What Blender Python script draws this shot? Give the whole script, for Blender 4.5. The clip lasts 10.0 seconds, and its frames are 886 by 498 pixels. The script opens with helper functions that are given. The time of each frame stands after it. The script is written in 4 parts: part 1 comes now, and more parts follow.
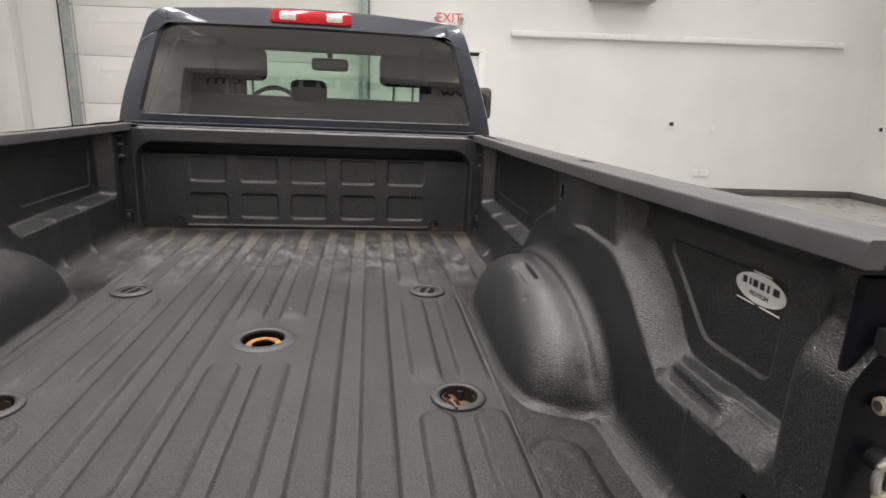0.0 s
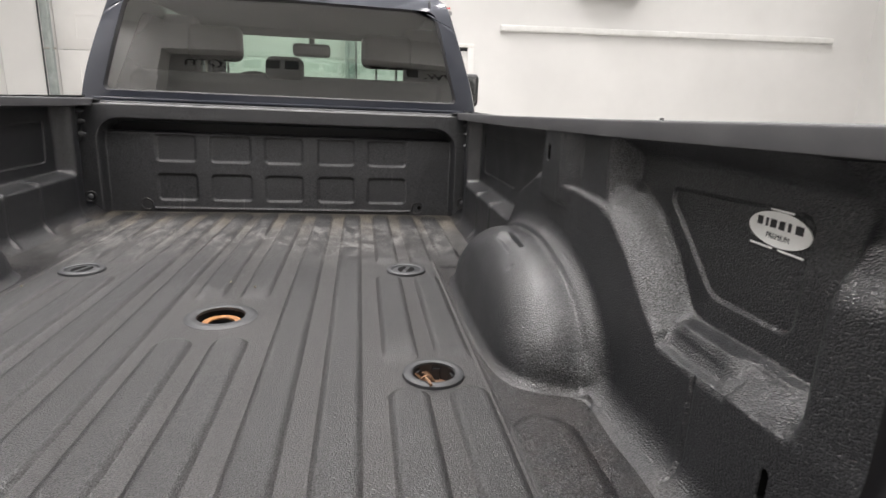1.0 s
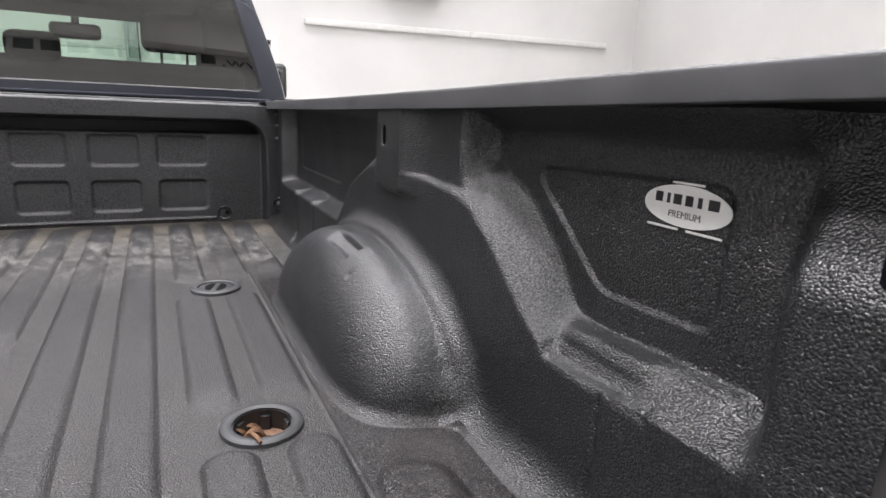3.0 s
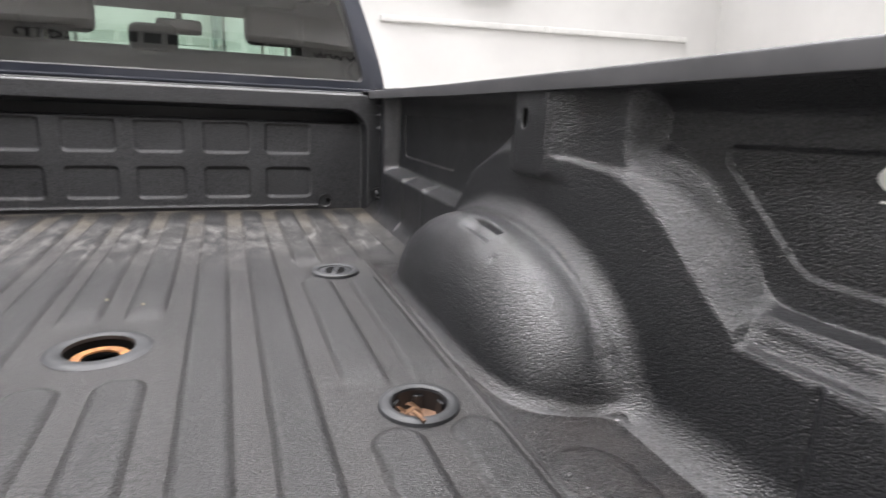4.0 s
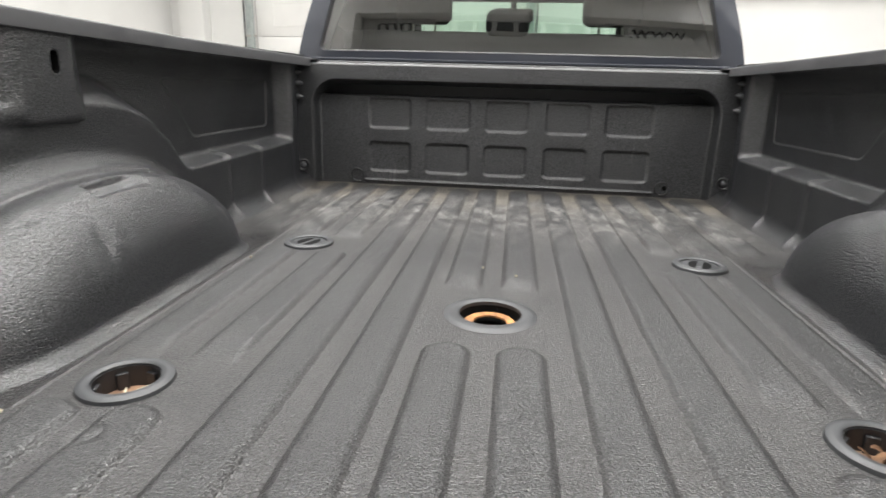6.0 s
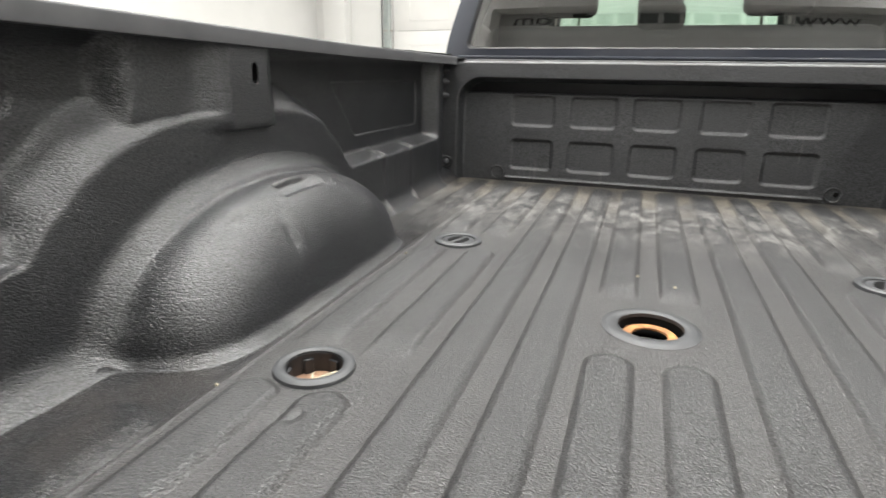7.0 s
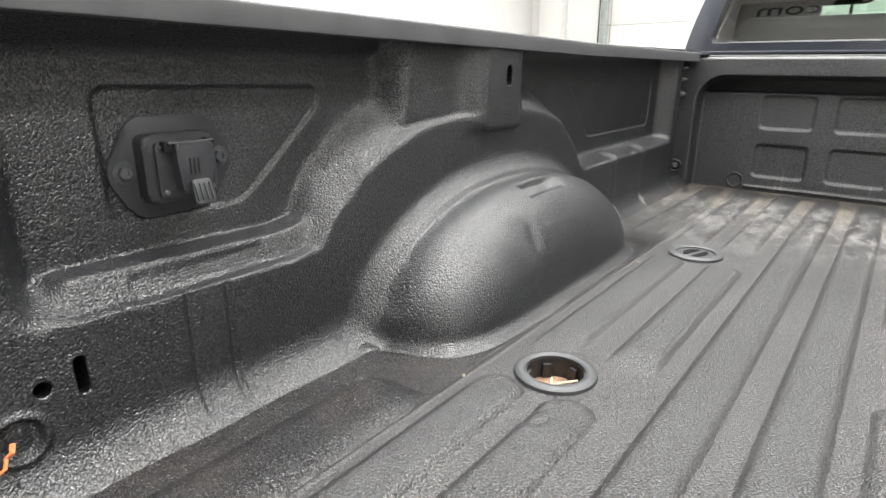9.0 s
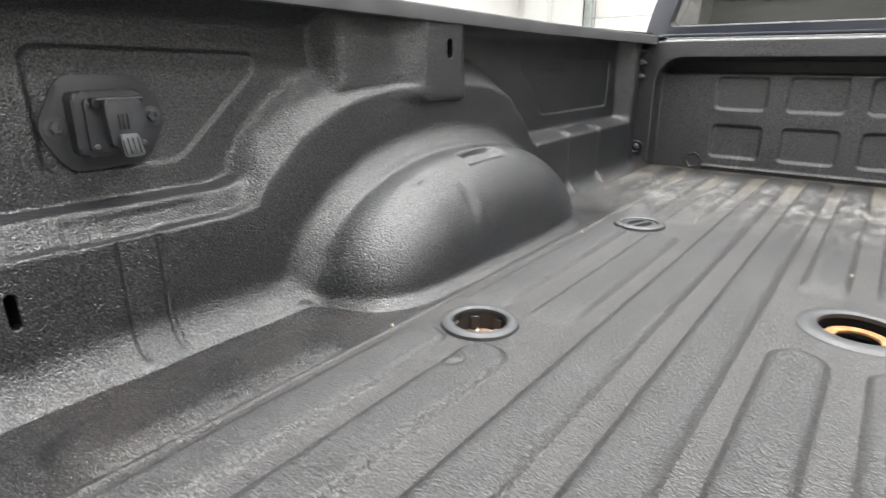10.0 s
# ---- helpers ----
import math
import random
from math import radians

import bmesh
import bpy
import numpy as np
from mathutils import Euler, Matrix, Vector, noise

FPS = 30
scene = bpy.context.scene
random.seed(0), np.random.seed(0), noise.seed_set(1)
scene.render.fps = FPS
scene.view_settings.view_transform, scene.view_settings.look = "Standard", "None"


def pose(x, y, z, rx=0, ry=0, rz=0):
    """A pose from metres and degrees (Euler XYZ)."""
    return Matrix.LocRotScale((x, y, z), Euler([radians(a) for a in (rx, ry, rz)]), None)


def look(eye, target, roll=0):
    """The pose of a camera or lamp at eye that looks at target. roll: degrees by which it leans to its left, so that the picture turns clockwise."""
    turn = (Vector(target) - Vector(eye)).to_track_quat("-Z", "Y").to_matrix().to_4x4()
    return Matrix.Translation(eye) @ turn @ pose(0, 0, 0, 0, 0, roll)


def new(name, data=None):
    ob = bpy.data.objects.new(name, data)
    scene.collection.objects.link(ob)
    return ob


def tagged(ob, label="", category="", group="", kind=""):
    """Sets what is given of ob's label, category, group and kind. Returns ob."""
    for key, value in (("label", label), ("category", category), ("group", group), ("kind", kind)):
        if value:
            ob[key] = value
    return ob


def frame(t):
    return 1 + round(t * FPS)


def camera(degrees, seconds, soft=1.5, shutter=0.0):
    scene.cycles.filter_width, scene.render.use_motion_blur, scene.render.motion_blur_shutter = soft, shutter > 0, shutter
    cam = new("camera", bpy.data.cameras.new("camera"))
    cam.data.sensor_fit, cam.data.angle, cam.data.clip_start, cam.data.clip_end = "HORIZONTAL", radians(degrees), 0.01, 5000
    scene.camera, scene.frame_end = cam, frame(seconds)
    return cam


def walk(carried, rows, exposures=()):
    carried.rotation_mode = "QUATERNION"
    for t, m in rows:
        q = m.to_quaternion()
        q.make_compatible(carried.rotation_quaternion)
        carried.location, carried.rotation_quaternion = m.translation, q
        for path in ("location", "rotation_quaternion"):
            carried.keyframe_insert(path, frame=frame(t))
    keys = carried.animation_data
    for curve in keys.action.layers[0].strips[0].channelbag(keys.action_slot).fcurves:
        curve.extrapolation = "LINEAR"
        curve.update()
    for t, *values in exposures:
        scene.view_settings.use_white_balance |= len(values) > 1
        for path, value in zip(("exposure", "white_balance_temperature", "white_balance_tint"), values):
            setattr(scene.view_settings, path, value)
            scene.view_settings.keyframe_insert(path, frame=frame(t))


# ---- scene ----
cam = camera(75.2, 10.0, shutter=0.35)
PATH = [
    (0, (0.28, -1.493, 0.656), (0.538, 0.424, 0.146), 2.5),
    (0.5, (0.335, -1.483, 0.594), (0.612, 0.433, 0.092), 2.6),
    (1, (0.335, -1.388, 0.538), (0.623, 0.527, 0.039), 2.5),
    (1.5, (0.331, -1.301, 0.494), (0.645, 0.611, -0.004), 2.3),
    (2, (0.363, -1.261, 0.504), (0.907, 0.602, 0.02), 2.2),
    (2.2, (0.379, -1.238, 0.503), (1.046, 0.585, 0.024), 2.2),
    (3.3, (0.337, -1.141, 0.477), (1.223, 0.588, 0.003), 2.6),
    (3.5, (0.309, -1.125, 0.471), (1.197, 0.603, -0.006), 2.6),
    (4, (0.225, -1.088, 0.449), (0.917, 0.724, -0.039), 2.7),
    (4.5, (0.168, -1.056, 0.425), (0.592, 0.835, -0.071), 2.5),
    (5, (0.11, -1.019, 0.413), (0.312, 0.906, -0.089), 2.2),
    (5.5, (0.065, -0.995, 0.409), (0.052, 0.936, -0.111), 1.9),
    (5.7, (0.046, -0.991, 0.409), (-0.05, 0.933, -0.13), 1.9),
    (6.8, (-0.032, -1.004, 0.418), (-0.566, 0.833, -0.166), 0.8),
    (7, (-0.053, -1.015, 0.437), (-0.663, 0.794, -0.158), 0.9),
    (7.5, (-0.105, -1.046, 0.458), (-0.958, 0.659, -0.145), 0.7),
    (8, (-0.131, -1.055, 0.465), (-1.189, 0.53, -0.143), 0.2),
    (8.5, (-0.134, -1.047, 0.464), (-1.273, 0.476, -0.153), 0.3),
    (9, (-0.142, -1.048, 0.447), (-1.319, 0.448, -0.167), 0.2),
    (9.5, (-0.125, -1.047, 0.424), (-1.308, 0.44, -0.199), 0.3),
    (10, (-0.021, -1.037, 0.402), (-1.178, 0.47, -0.222), -0.1),
]
TRUCK = pose(0, 0, 0.80, 0.37, 0.54, 5.27)
# the truck stands a little uneven on the hall floor; its parts and the camera are told along the truck's own axes
EXPOSURES = [(0.0, -0.9, 6600, 12), (0.5, -0.72, 6600, 13), (1.0, -0.6, 6500, 13), (2.0, -0.49, 6400, 15), (3.5, -0.44, 6250, 15), (4.5, -0.28, 6380, 12), (5.5, -0.27, 6430, 10), (7.5, 0.0, 6470, 8), (9.0, 0.22, 6400, 9), (10.0, 0.22, 6350, 9)]
walk(cam, [(t, TRUCK @ look(eye, target, roll)) for t, eye, target, roll in PATH], EXPOSURES)

# ---- world and light ----
world = bpy.data.worlds.new("world")
scene.world = world
world.use_nodes = True
world.node_tree.nodes["Background"].inputs[0].default_value = (0.9, 0.95, 1.0, 1)
world.node_tree.nodes["Background"].inputs[1].default_value = 0.05
CEILING = 6.2
LAMP_POWER = 168
LAMPS = [(x, y) for x in (-2.7, -0.9, 0.9, 3.6) for y in (-1.6, 2.1)] + [(x, 6.2) for x in (-3.6, 1.2, 5.6)] + [(x, -4.3) for x in (-5.6, 6.6)]
for lx, ly in LAMPS:
    # the rear pair is added, unseen, to brighten the back wall
    rear = ly < -4
    data = bpy.data.lights.new("tube_light", "AREA")
    data.shape, data.size, data.size_y, data.energy = "RECTANGLE", 0.5, 2.2, LAMP_POWER * (1.4 if rear else 0.62 if ly > 5 else 1.2 if ly > 0 else 0.75)
    data.color, data.spread = (1.0, 0.98, 0.955), radians(175 if rear else 140)
    ob = new("tube_light", data)
    ob.matrix_world = pose(lx, ly, CEILING - 0.16)


# ---- materials ----
def nodes_of(name):
    m = bpy.data.materials.new(name)
    m.use_nodes = True
    t = m.node_tree
    return m, t, t.nodes["Principled BSDF"]


def noise_node(t, scale, detail=4.0, rough=0.6, coord="Object", stretch=None):
    tc = t.nodes.new("ShaderNodeTexCoord")
    n = t.nodes.new("ShaderNodeTexNoise")
    n.inputs["Scale"].default_value, n.inputs["Detail"].default_value, n.inputs["Roughness"].default_value = scale, detail, rough
    if stretch:
        mp = t.nodes.new("ShaderNodeMapping")
        mp.inputs["Scale"].default_value = stretch
        t.links.new(tc.outputs[coord], mp.inputs[0])
        t.links.new(mp.outputs[0], n.inputs["Vector"])
    else:
        t.links.new(tc.outputs[coord], n.inputs["Vector"])
    return n.outputs["Fac"]


def remap(t, value, a, b, c=0.0, d=1.0):
    n = t.nodes.new("ShaderNodeMapRange")
    n.inputs[1].default_value, n.inputs[2].default_value, n.inputs[3].default_value, n.inputs[4].default_value = a, b, c, d
    t.links.new(value, n.inputs[0])
    return n.outputs[0]


def blend(t, fac, a, b):
    n = t.nodes.new("ShaderNodeMix")
    n.data_type = "RGBA"
    for slot, v in ((0, fac), (6, a), (7, b)):
        if isinstance(v, (tuple, float, int)):
            n.inputs[slot].default_value = (*v, 1) if isinstance(v, tuple) else v
        else:
            t.links.new(v, n.inputs[slot])
    return n.outputs[2]


def maths(t, op, a, b):
    n = t.nodes.new("ShaderNodeMath")
    n.operation = op
    for i, v in enumerate((a, b)):
        if isinstance(v, (float, int)):
            n.inputs[i].default_value = v
        else:
            t.links.new(v, n.inputs[i])
    return n.outputs[0]


def bump(t, p, height, strength, distance, base=None):
    n = t.nodes.new("ShaderNodeBump")
    n.inputs["Strength"].default_value, n.inputs["Distance"].default_value = strength, distance
    t.links.new(height, n.inputs["Height"])
    if base:
        t.links.new(base, n.inputs["Normal"])
    t.links.new(n.outputs[0], p.inputs["Normal"])
    return n.outputs[0]


def surface(name, dark, light, scale=6.0, rough=(0.4, 0.6), grain=None, metallic=0.0, coat=0.0, coord="Object", stretch=None, lo=0.35, hi=0.65):
    """Two tones in a wide noise, roughness that varies with it, and an optional fine relief (scale, strength, metres)."""
    m, t, p = nodes_of(name)
    wide = noise_node(t, scale, coord=coord, stretch=stretch)
    fac = remap(t, wide, lo, hi)
    t.links.new(blend(t, fac, dark, light), p.inputs["Base Color"])
    t.links.new(remap(t, wide, 0.3, 0.7, *rough), p.inputs["Roughness"])
    p.inputs["Metallic"].default_value = metallic
    p.inputs["Coat Weight"].default_value = coat
    p.inputs["Coat Roughness"].default_value = 0.05
    if grain:
        bump(t, p, noise_node(t, grain[0], 3.0, 0.55, coord=coord), grain[1], grain[2])
    return m


def liner(name, dark, light, rough, pebble, strength, relief, dirt=None, spec=0.5, dust=None, drips=None):
    """Sprayed bed lining: a leathery pebble relief, sparkle in the roughness and, on the floor, dust in the low places."""
    m, t, p = nodes_of(name)
    tc = t.nodes.new("ShaderNodeTexCoord")
    wide, fine = noise_node(t, 5.0, 5.0, 0.65), noise_node(t, pebble * 1.3, 2.0, 0.5)
    vor = t.nodes.new("ShaderNodeTexVoronoi")
    vor.feature = "F1"
    vor.inputs["Scale"].default_value = pebble
    t.links.new(tc.outputs["Object"], vor.inputs["Vector"])
    colour = blend(t, remap(t, wide, 0.35, 0.68), dark, light)
    speck = remap(t, noise_node(t, pebble * 1.7, 1.0, 0.5), 0.62, 0.74)
    colour = blend(t, maths(t, "MULTIPLY", speck, 0.75), colour, tuple(min(1.0, 4.0 * c) for c in light))
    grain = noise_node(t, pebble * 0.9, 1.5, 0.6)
    colour = blend(t, remap(t, grain, 0.40, 0.60, 0.7, 0.0), colour, tuple(0.25 * c for c in dark))
    if dirt:
        sep = t.nodes.new("ShaderNodeSeparateXYZ")
        t.links.new(tc.outputs["Object"], sep.inputs[0])
        low = remap(t, sep.outputs[2], 0.0062, 0.0022)
        tops = maths(t, "SUBTRACT", 1.0, low)
        along = sep.outputs[1]
        film = remap(t, noise_node(t, 2.2, 5.0, 0.6), 0.3, 0.7)
        colour = blend(t, maths(t, "MULTIPLY", film, 0.55), colour, dirt[0])
        colour = blend(t, maths(t, "MULTIPLY", tops, 0.22), colour, (0.0095, 0.0098, 0.0108))
        # a pinkish film of dust between the ribs
        blotch = remap(t, noise_node(t, 7.0, 6.0, 0.7, stretch=(1, 0.55, 1)), 0.36, 0.60, 0.35, 1.0)
        colour = blend(t, maths(t, "MULTIPLY", maths(t, "MULTIPLY", low, blotch), 0.30), colour, dirt[1])
        # grey wash and pale scuffs on the front half, then rib tops rubbed dark and dried mud between them by the front panel
        band = maths(t, "MULTIPLY", remap(t, along, 0.42, 0.75), remap(t, along, 1.16, 0.98))
        wash = maths(t, "MULTIPLY", maths(t, "MULTIPLY", remap(t, noise_node(t, 9.0, 7.0, 0.75), 0.42, 0.58), band), 0.3)
        colour = blend(t, wash, colour, (0.072, 0.068, 0.063))
        rubbed = maths(t, "MULTIPLY", maths(t, "MULTIPLY", tops, remap(t, along, 0.74, 1.02)), remap(t, noise_node(t, 13.0, 5.0, 0.7), 0.36, 0.50, 0.5, 0.92))
        colour = blend(t, rubbed, colour, (0.008, 0.0082, 0.009))
        heavy = maths(t, "MULTIPLY", maths(t, "MULTIPLY", low, remap(t, along, 0.84, 1.12)), remap(t, noise_node(t, 10.0, 7.0, 0.75, stretch=(1, 0.6, 1)), 0.42, 0.56))
        colour = blend(t, maths(t, "MULTIPLY", heavy, 0.92), colour, dirt[2])
        cake = maths(t, "MULTIPLY", maths(t, "MULTIPLY", remap(t, noise_node(t, 10.0, 4.0, 0.7, stretch=(1.5, 0.8, 1)), 0.565, 0.60), remap(t, noise_node(t, 110.0, 4.0, 0.75), 0.40, 0.56)), band)
        colour = blend(t, maths(t, "MULTIPLY", cake, 0.75), colour, dirt[3])
        scuff = maths(t, "MULTIPLY", remap(t, noise_node(t, 15.0, 8.0, 0.85, stretch=(1.5, 0.75, 1)), 0.495, 0.56), remap(t, noise_node(t, 150.0, 3.0, 0.75), 0.41, 0.56))
        colour = blend(t, maths(t, "MULTIPLY", maths(t, "MULTIPLY", scuff, band), 0.92), colour, dirt[3])
        # grit of the sprayed grain
        grit = noise_node(t, 240.0, 2.0, 0.65)
        colour = blend(t, remap(t, grit, 0.34, 0.48, 0.5, 0.0), colour, (0.006, 0.006, 0.0064))
        colour = blend(t, remap(t, grit, 0.54, 0.68, 0.0, 0.32), colour, (0.062, 0.061, 0.061))
        mottle = remap(t, noise_node(t, 18.0, 6.0, 0.75), 0.50, 0.66, 0.0, 0.35)
        colour = blend(t, maths(t, "MULTIPLY", mottle, remap(t, along, 0.9, 0.6)), colour, (0.008, 0.008, 0.0082))
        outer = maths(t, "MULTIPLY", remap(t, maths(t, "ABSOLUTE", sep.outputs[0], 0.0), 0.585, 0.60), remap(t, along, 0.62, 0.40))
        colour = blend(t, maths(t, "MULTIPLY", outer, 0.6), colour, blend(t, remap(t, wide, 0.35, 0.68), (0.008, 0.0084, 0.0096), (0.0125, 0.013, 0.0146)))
    elif drips:
        run = maths(t, "MULTIPLY", remap(t, noise_node(t, 5.0, 3.0, 0.6, stretch=(14, 1, 0.6)), 0.66, 0.70), remap(t, noise_node(t, 9.0, 5.0, 0.7), 0.42, 0.62, 0.0, 0.7))
        colour = blend(t, run, colour, drips)
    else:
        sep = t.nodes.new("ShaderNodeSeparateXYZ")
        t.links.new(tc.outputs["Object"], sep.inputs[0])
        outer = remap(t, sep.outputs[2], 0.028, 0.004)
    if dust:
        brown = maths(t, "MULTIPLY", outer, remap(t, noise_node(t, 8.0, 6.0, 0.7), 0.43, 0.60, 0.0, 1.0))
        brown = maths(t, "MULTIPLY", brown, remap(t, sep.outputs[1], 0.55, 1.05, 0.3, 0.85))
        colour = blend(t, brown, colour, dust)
    colour = blend(t, remap(t, noise_node(t, pebble * 1.1, 1.0, 0.5), 0.38, 0.62, 0.58, 0.0), colour, (0.006, 0.006, 0.0062))
    t.links.new(colour, p.inputs["Base Color"])
    gloss = remap(t, fine, 0.3, 0.7, *rough)
    if dirt:
        gloss = maths(t, "SUBTRACT", gloss, maths(t, "MULTIPLY", outer, 0.17))
    t.links.new(gloss, p.inputs["Roughness"])
    # grain noise in the specular level puts in dull pits and glints
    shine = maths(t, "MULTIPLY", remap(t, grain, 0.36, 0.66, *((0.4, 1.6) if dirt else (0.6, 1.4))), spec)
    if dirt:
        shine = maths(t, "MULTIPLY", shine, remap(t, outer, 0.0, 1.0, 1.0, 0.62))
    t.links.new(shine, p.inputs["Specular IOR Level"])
    dome = maths(t, "MULTIPLY", maths(t, "POWER", vor.outputs["Distance"], 2.0), -1.0)
    uneven = maths(t, "MULTIPLY", noise_node(t, pebble * 0.6, 2.0, 0.6), 0.22)
    bump(t, p, maths(t, "ADD", dome, uneven), strength, relief)
    return m


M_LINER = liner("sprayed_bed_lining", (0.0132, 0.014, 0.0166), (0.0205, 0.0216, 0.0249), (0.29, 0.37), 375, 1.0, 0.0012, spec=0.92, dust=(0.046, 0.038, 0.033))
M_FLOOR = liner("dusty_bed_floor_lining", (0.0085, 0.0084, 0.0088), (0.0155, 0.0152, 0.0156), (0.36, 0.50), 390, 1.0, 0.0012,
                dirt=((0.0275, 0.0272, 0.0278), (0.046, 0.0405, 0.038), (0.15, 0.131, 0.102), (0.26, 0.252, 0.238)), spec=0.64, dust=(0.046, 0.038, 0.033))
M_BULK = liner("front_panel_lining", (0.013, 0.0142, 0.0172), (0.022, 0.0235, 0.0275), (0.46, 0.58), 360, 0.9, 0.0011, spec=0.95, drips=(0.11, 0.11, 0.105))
M_CAP = surface("rail_cap_plastic", (0.058, 0.058, 0.061), (0.078, 0.078, 0.081), 12, (0.42, 0.55), (700, 0.25, 0.0006))
M_PAINT = surface("slate_blue_paint", (0.032, 0.036, 0.049), (0.038, 0.043, 0.057), 3, (0.30, 0.36), (900, 0.03, 0.0003), 0.3, 0.8)
M_RUBBER = surface("black_rubber", (0.012, 0.012, 0.013), (0.02, 0.02, 0.021), 30, (0.45, 0.6), (400, 0.2, 0.0005))
M_RING = surface("grey_plastic_ring", (0.02, 0.021, 0.0225), (0.032, 0.0335, 0.036), 25, (0.45, 0.6), (500, 0.2, 0.0005))
M_BLACK = surface("black_plastic", (0.008, 0.008, 0.009), (0.014, 0.014, 0.015), 20, (0.3, 0.45), (300, 0.1, 0.0004))
# near-black without gloss: the shade inside holes, put into the colour
M_HOLE_SHADE = surface("hole_shade_black", (0.003, 0.003, 0.003), (0.005, 0.005, 0.005), 20, (0.8, 0.9))
M_HOLE_SHADE.node_tree.nodes["Principled BSDF"].inputs["Specular IOR Level"].default_value = 0.1
M_DULLRUST = surface("dark_rusty_steel", (0.13, 0.072, 0.043), (0.30, 0.18, 0.11), 45, (0.7, 0.9), (160, 0.5, 0.001))
M_RUST = surface("rusty_steel", (0.16, 0.066, 0.018), (0.40, 0.18, 0.055), 45, (0.65, 0.9), (160, 0.5, 0.001))
M_STEEL = surface("worn_zinc_steel", (0.35, 0.34, 0.31), (0.5, 0.49, 0.45), 60, (0.35, 0.55), (300, 0.15, 0.0004), 0.7)
M_BOLT = surface("dark_bolt", (0.05, 0.052, 0.056), (0.08, 0.082, 0.086), 60, (0.35, 0.5), (300, 0.15, 0.0004), 0.2)
M_GOLD = surface("brass_contacts", (0.45, 0.33, 0.12), (0.6, 0.45, 0.2), 200, (0.3, 0.45), None, 0.8)
M_SOCKET = surface("socket_plastic", (0.022, 0.023, 0.026), (0.032, 0.033, 0.036), 40, (0.42, 0.58), (600, 0.2, 0.0004))
M_WALL = surface("white_wall_paint", (0.70, 0.695, 0.68), (0.76, 0.755, 0.74), 0.7, (0.5, 0.65), (90, 0.08, 0.001))
# recess wall and sign board: shade of the recess put into a grey
M_RECESS_SHADE = surface("recess_shade_grey", (0.40, 0.40, 0.39), (0.45, 0.45, 0.44), 0.9, (0.5, 0.65), (90, 0.08, 0.001))
M_DOOR = surface("white_door_skin", (0.74, 0.73, 0.71), (0.8, 0.79, 0.77), 1.2, (0.4, 0.55), (60, 0.08, 0.001))
M_CEIL = surface("white_ceiling", (0.74, 0.74, 0.73), (0.8, 0.8, 0.79), 0.8, (0.7, 0.85), (60, 0.1, 0.001))
M_BASE = surface("dark_baseboard", (0.09, 0.085, 0.08), (0.13, 0.125, 0.12), 5, (0.4, 0.6))
M_GROUND = surface("sealed_concrete", (0.30, 0.29, 0.27), (0.42, 0.41, 0.385), 0.9, (0.22, 0.4), (40, 0.05, 0.001))
M_GALV = surface("galvanised_track", (0.33, 0.37, 0.36), (0.45, 0.49, 0.48), 8, (0.35, 0.5), (60, 0.1, 0.0005), 0.6)
M_WHITEPL = surface("white_plastic", (0.72, 0.72, 0.70), (0.78, 0.78, 0.76), 10, (0.35, 0.5))
M_GREYPL = surface("grey_plastic", (0.28, 0.28, 0.28), (0.36, 0.36, 0.36), 10, (0.4, 0.5))
M_RED = surface("red_lamp_plastic", (0.36, 0.003, 0.008), (0.5, 0.006, 0.012), 30, (0.12, 0.2), None, 0.0, 1.0)
M_CLEAR = surface("clear_lamp_plastic", (0.30, 0.24, 0.23), (0.72, 0.66, 0.64), 160, (0.1, 0.25), None, 0.0, 1.0)
M_CABIN = surface("cabin_trim", (0.008, 0.008, 0.0085), (0.013, 0.013, 0.0135), 8, (0.6, 0.8), (300, 0.2, 0.0006))
M_HEADLINER = surface("headliner_cloth", (0.014, 0.014, 0.0138), (0.018, 0.018, 0.0175), 8, (0.85, 0.95), (300, 0.2, 0.0006))
for cloth in (M_CABIN, M_HEADLINER):
    cloth.node_tree.nodes["Principled BSDF"].inputs["Specular IOR Level"].default_value = 0.15
# near-black and barely glossy, far darker than the slate blue body
M_JAMB = surface("near_black_jamb", (0.005, 0.005, 0.0075), (0.008, 0.008, 0.011), 4, (0.3, 0.4), (600, 0.05, 0.0003), 0.0, 0.0)
M_JAMB.node_tree.nodes["Principled BSDF"].inputs["Specular IOR Level"].default_value = 0.12
M_ZINC = surface("dull_zinc", (0.36, 0.32, 0.24), (0.52, 0.47, 0.37), 90, (0.5, 0.7), (300, 0.15, 0.0004))
M_TYRE = surface("tyre_rubber", (0.014, 0.014, 0.014), (0.024, 0.024, 0.023), 12, (0.7, 0.85), (90, 0.3, 0.001))
M_STICKER = surface("white_sticker", (0.72, 0.72, 0.70), (0.8, 0.8, 0.78), 40, (0.35, 0.45))
M_INK = surface("dark_print", (0.02, 0.02, 0.022), (0.03, 0.03, 0.032), 40, (0.4, 0.5))
M_REDINK = surface("red_print", (0.75, 0.06, 0.07), (0.8, 0.08, 0.09), 40, (0.4, 0.5))
M_LETTER = surface("black_sign_letter", (0.012, 0.012, 0.012), (0.02, 0.02, 0.02), 4, (0.3, 0.45))
M_STRAW = surface("dry_leaf", (0.08, 0.036, 0.016), (0.22, 0.12, 0.06), 60, (0.6, 0.8))
M_ORANGE = surface("orange_cord", (0.65, 0.16, 0.05), (0.75, 0.24, 0.09), 80, (0.6, 0.8))
M_CRUMB = surface("pale_crumb", (0.28, 0.25, 0.18), (0.42, 0.38, 0.28), 80, (0.6, 0.8))


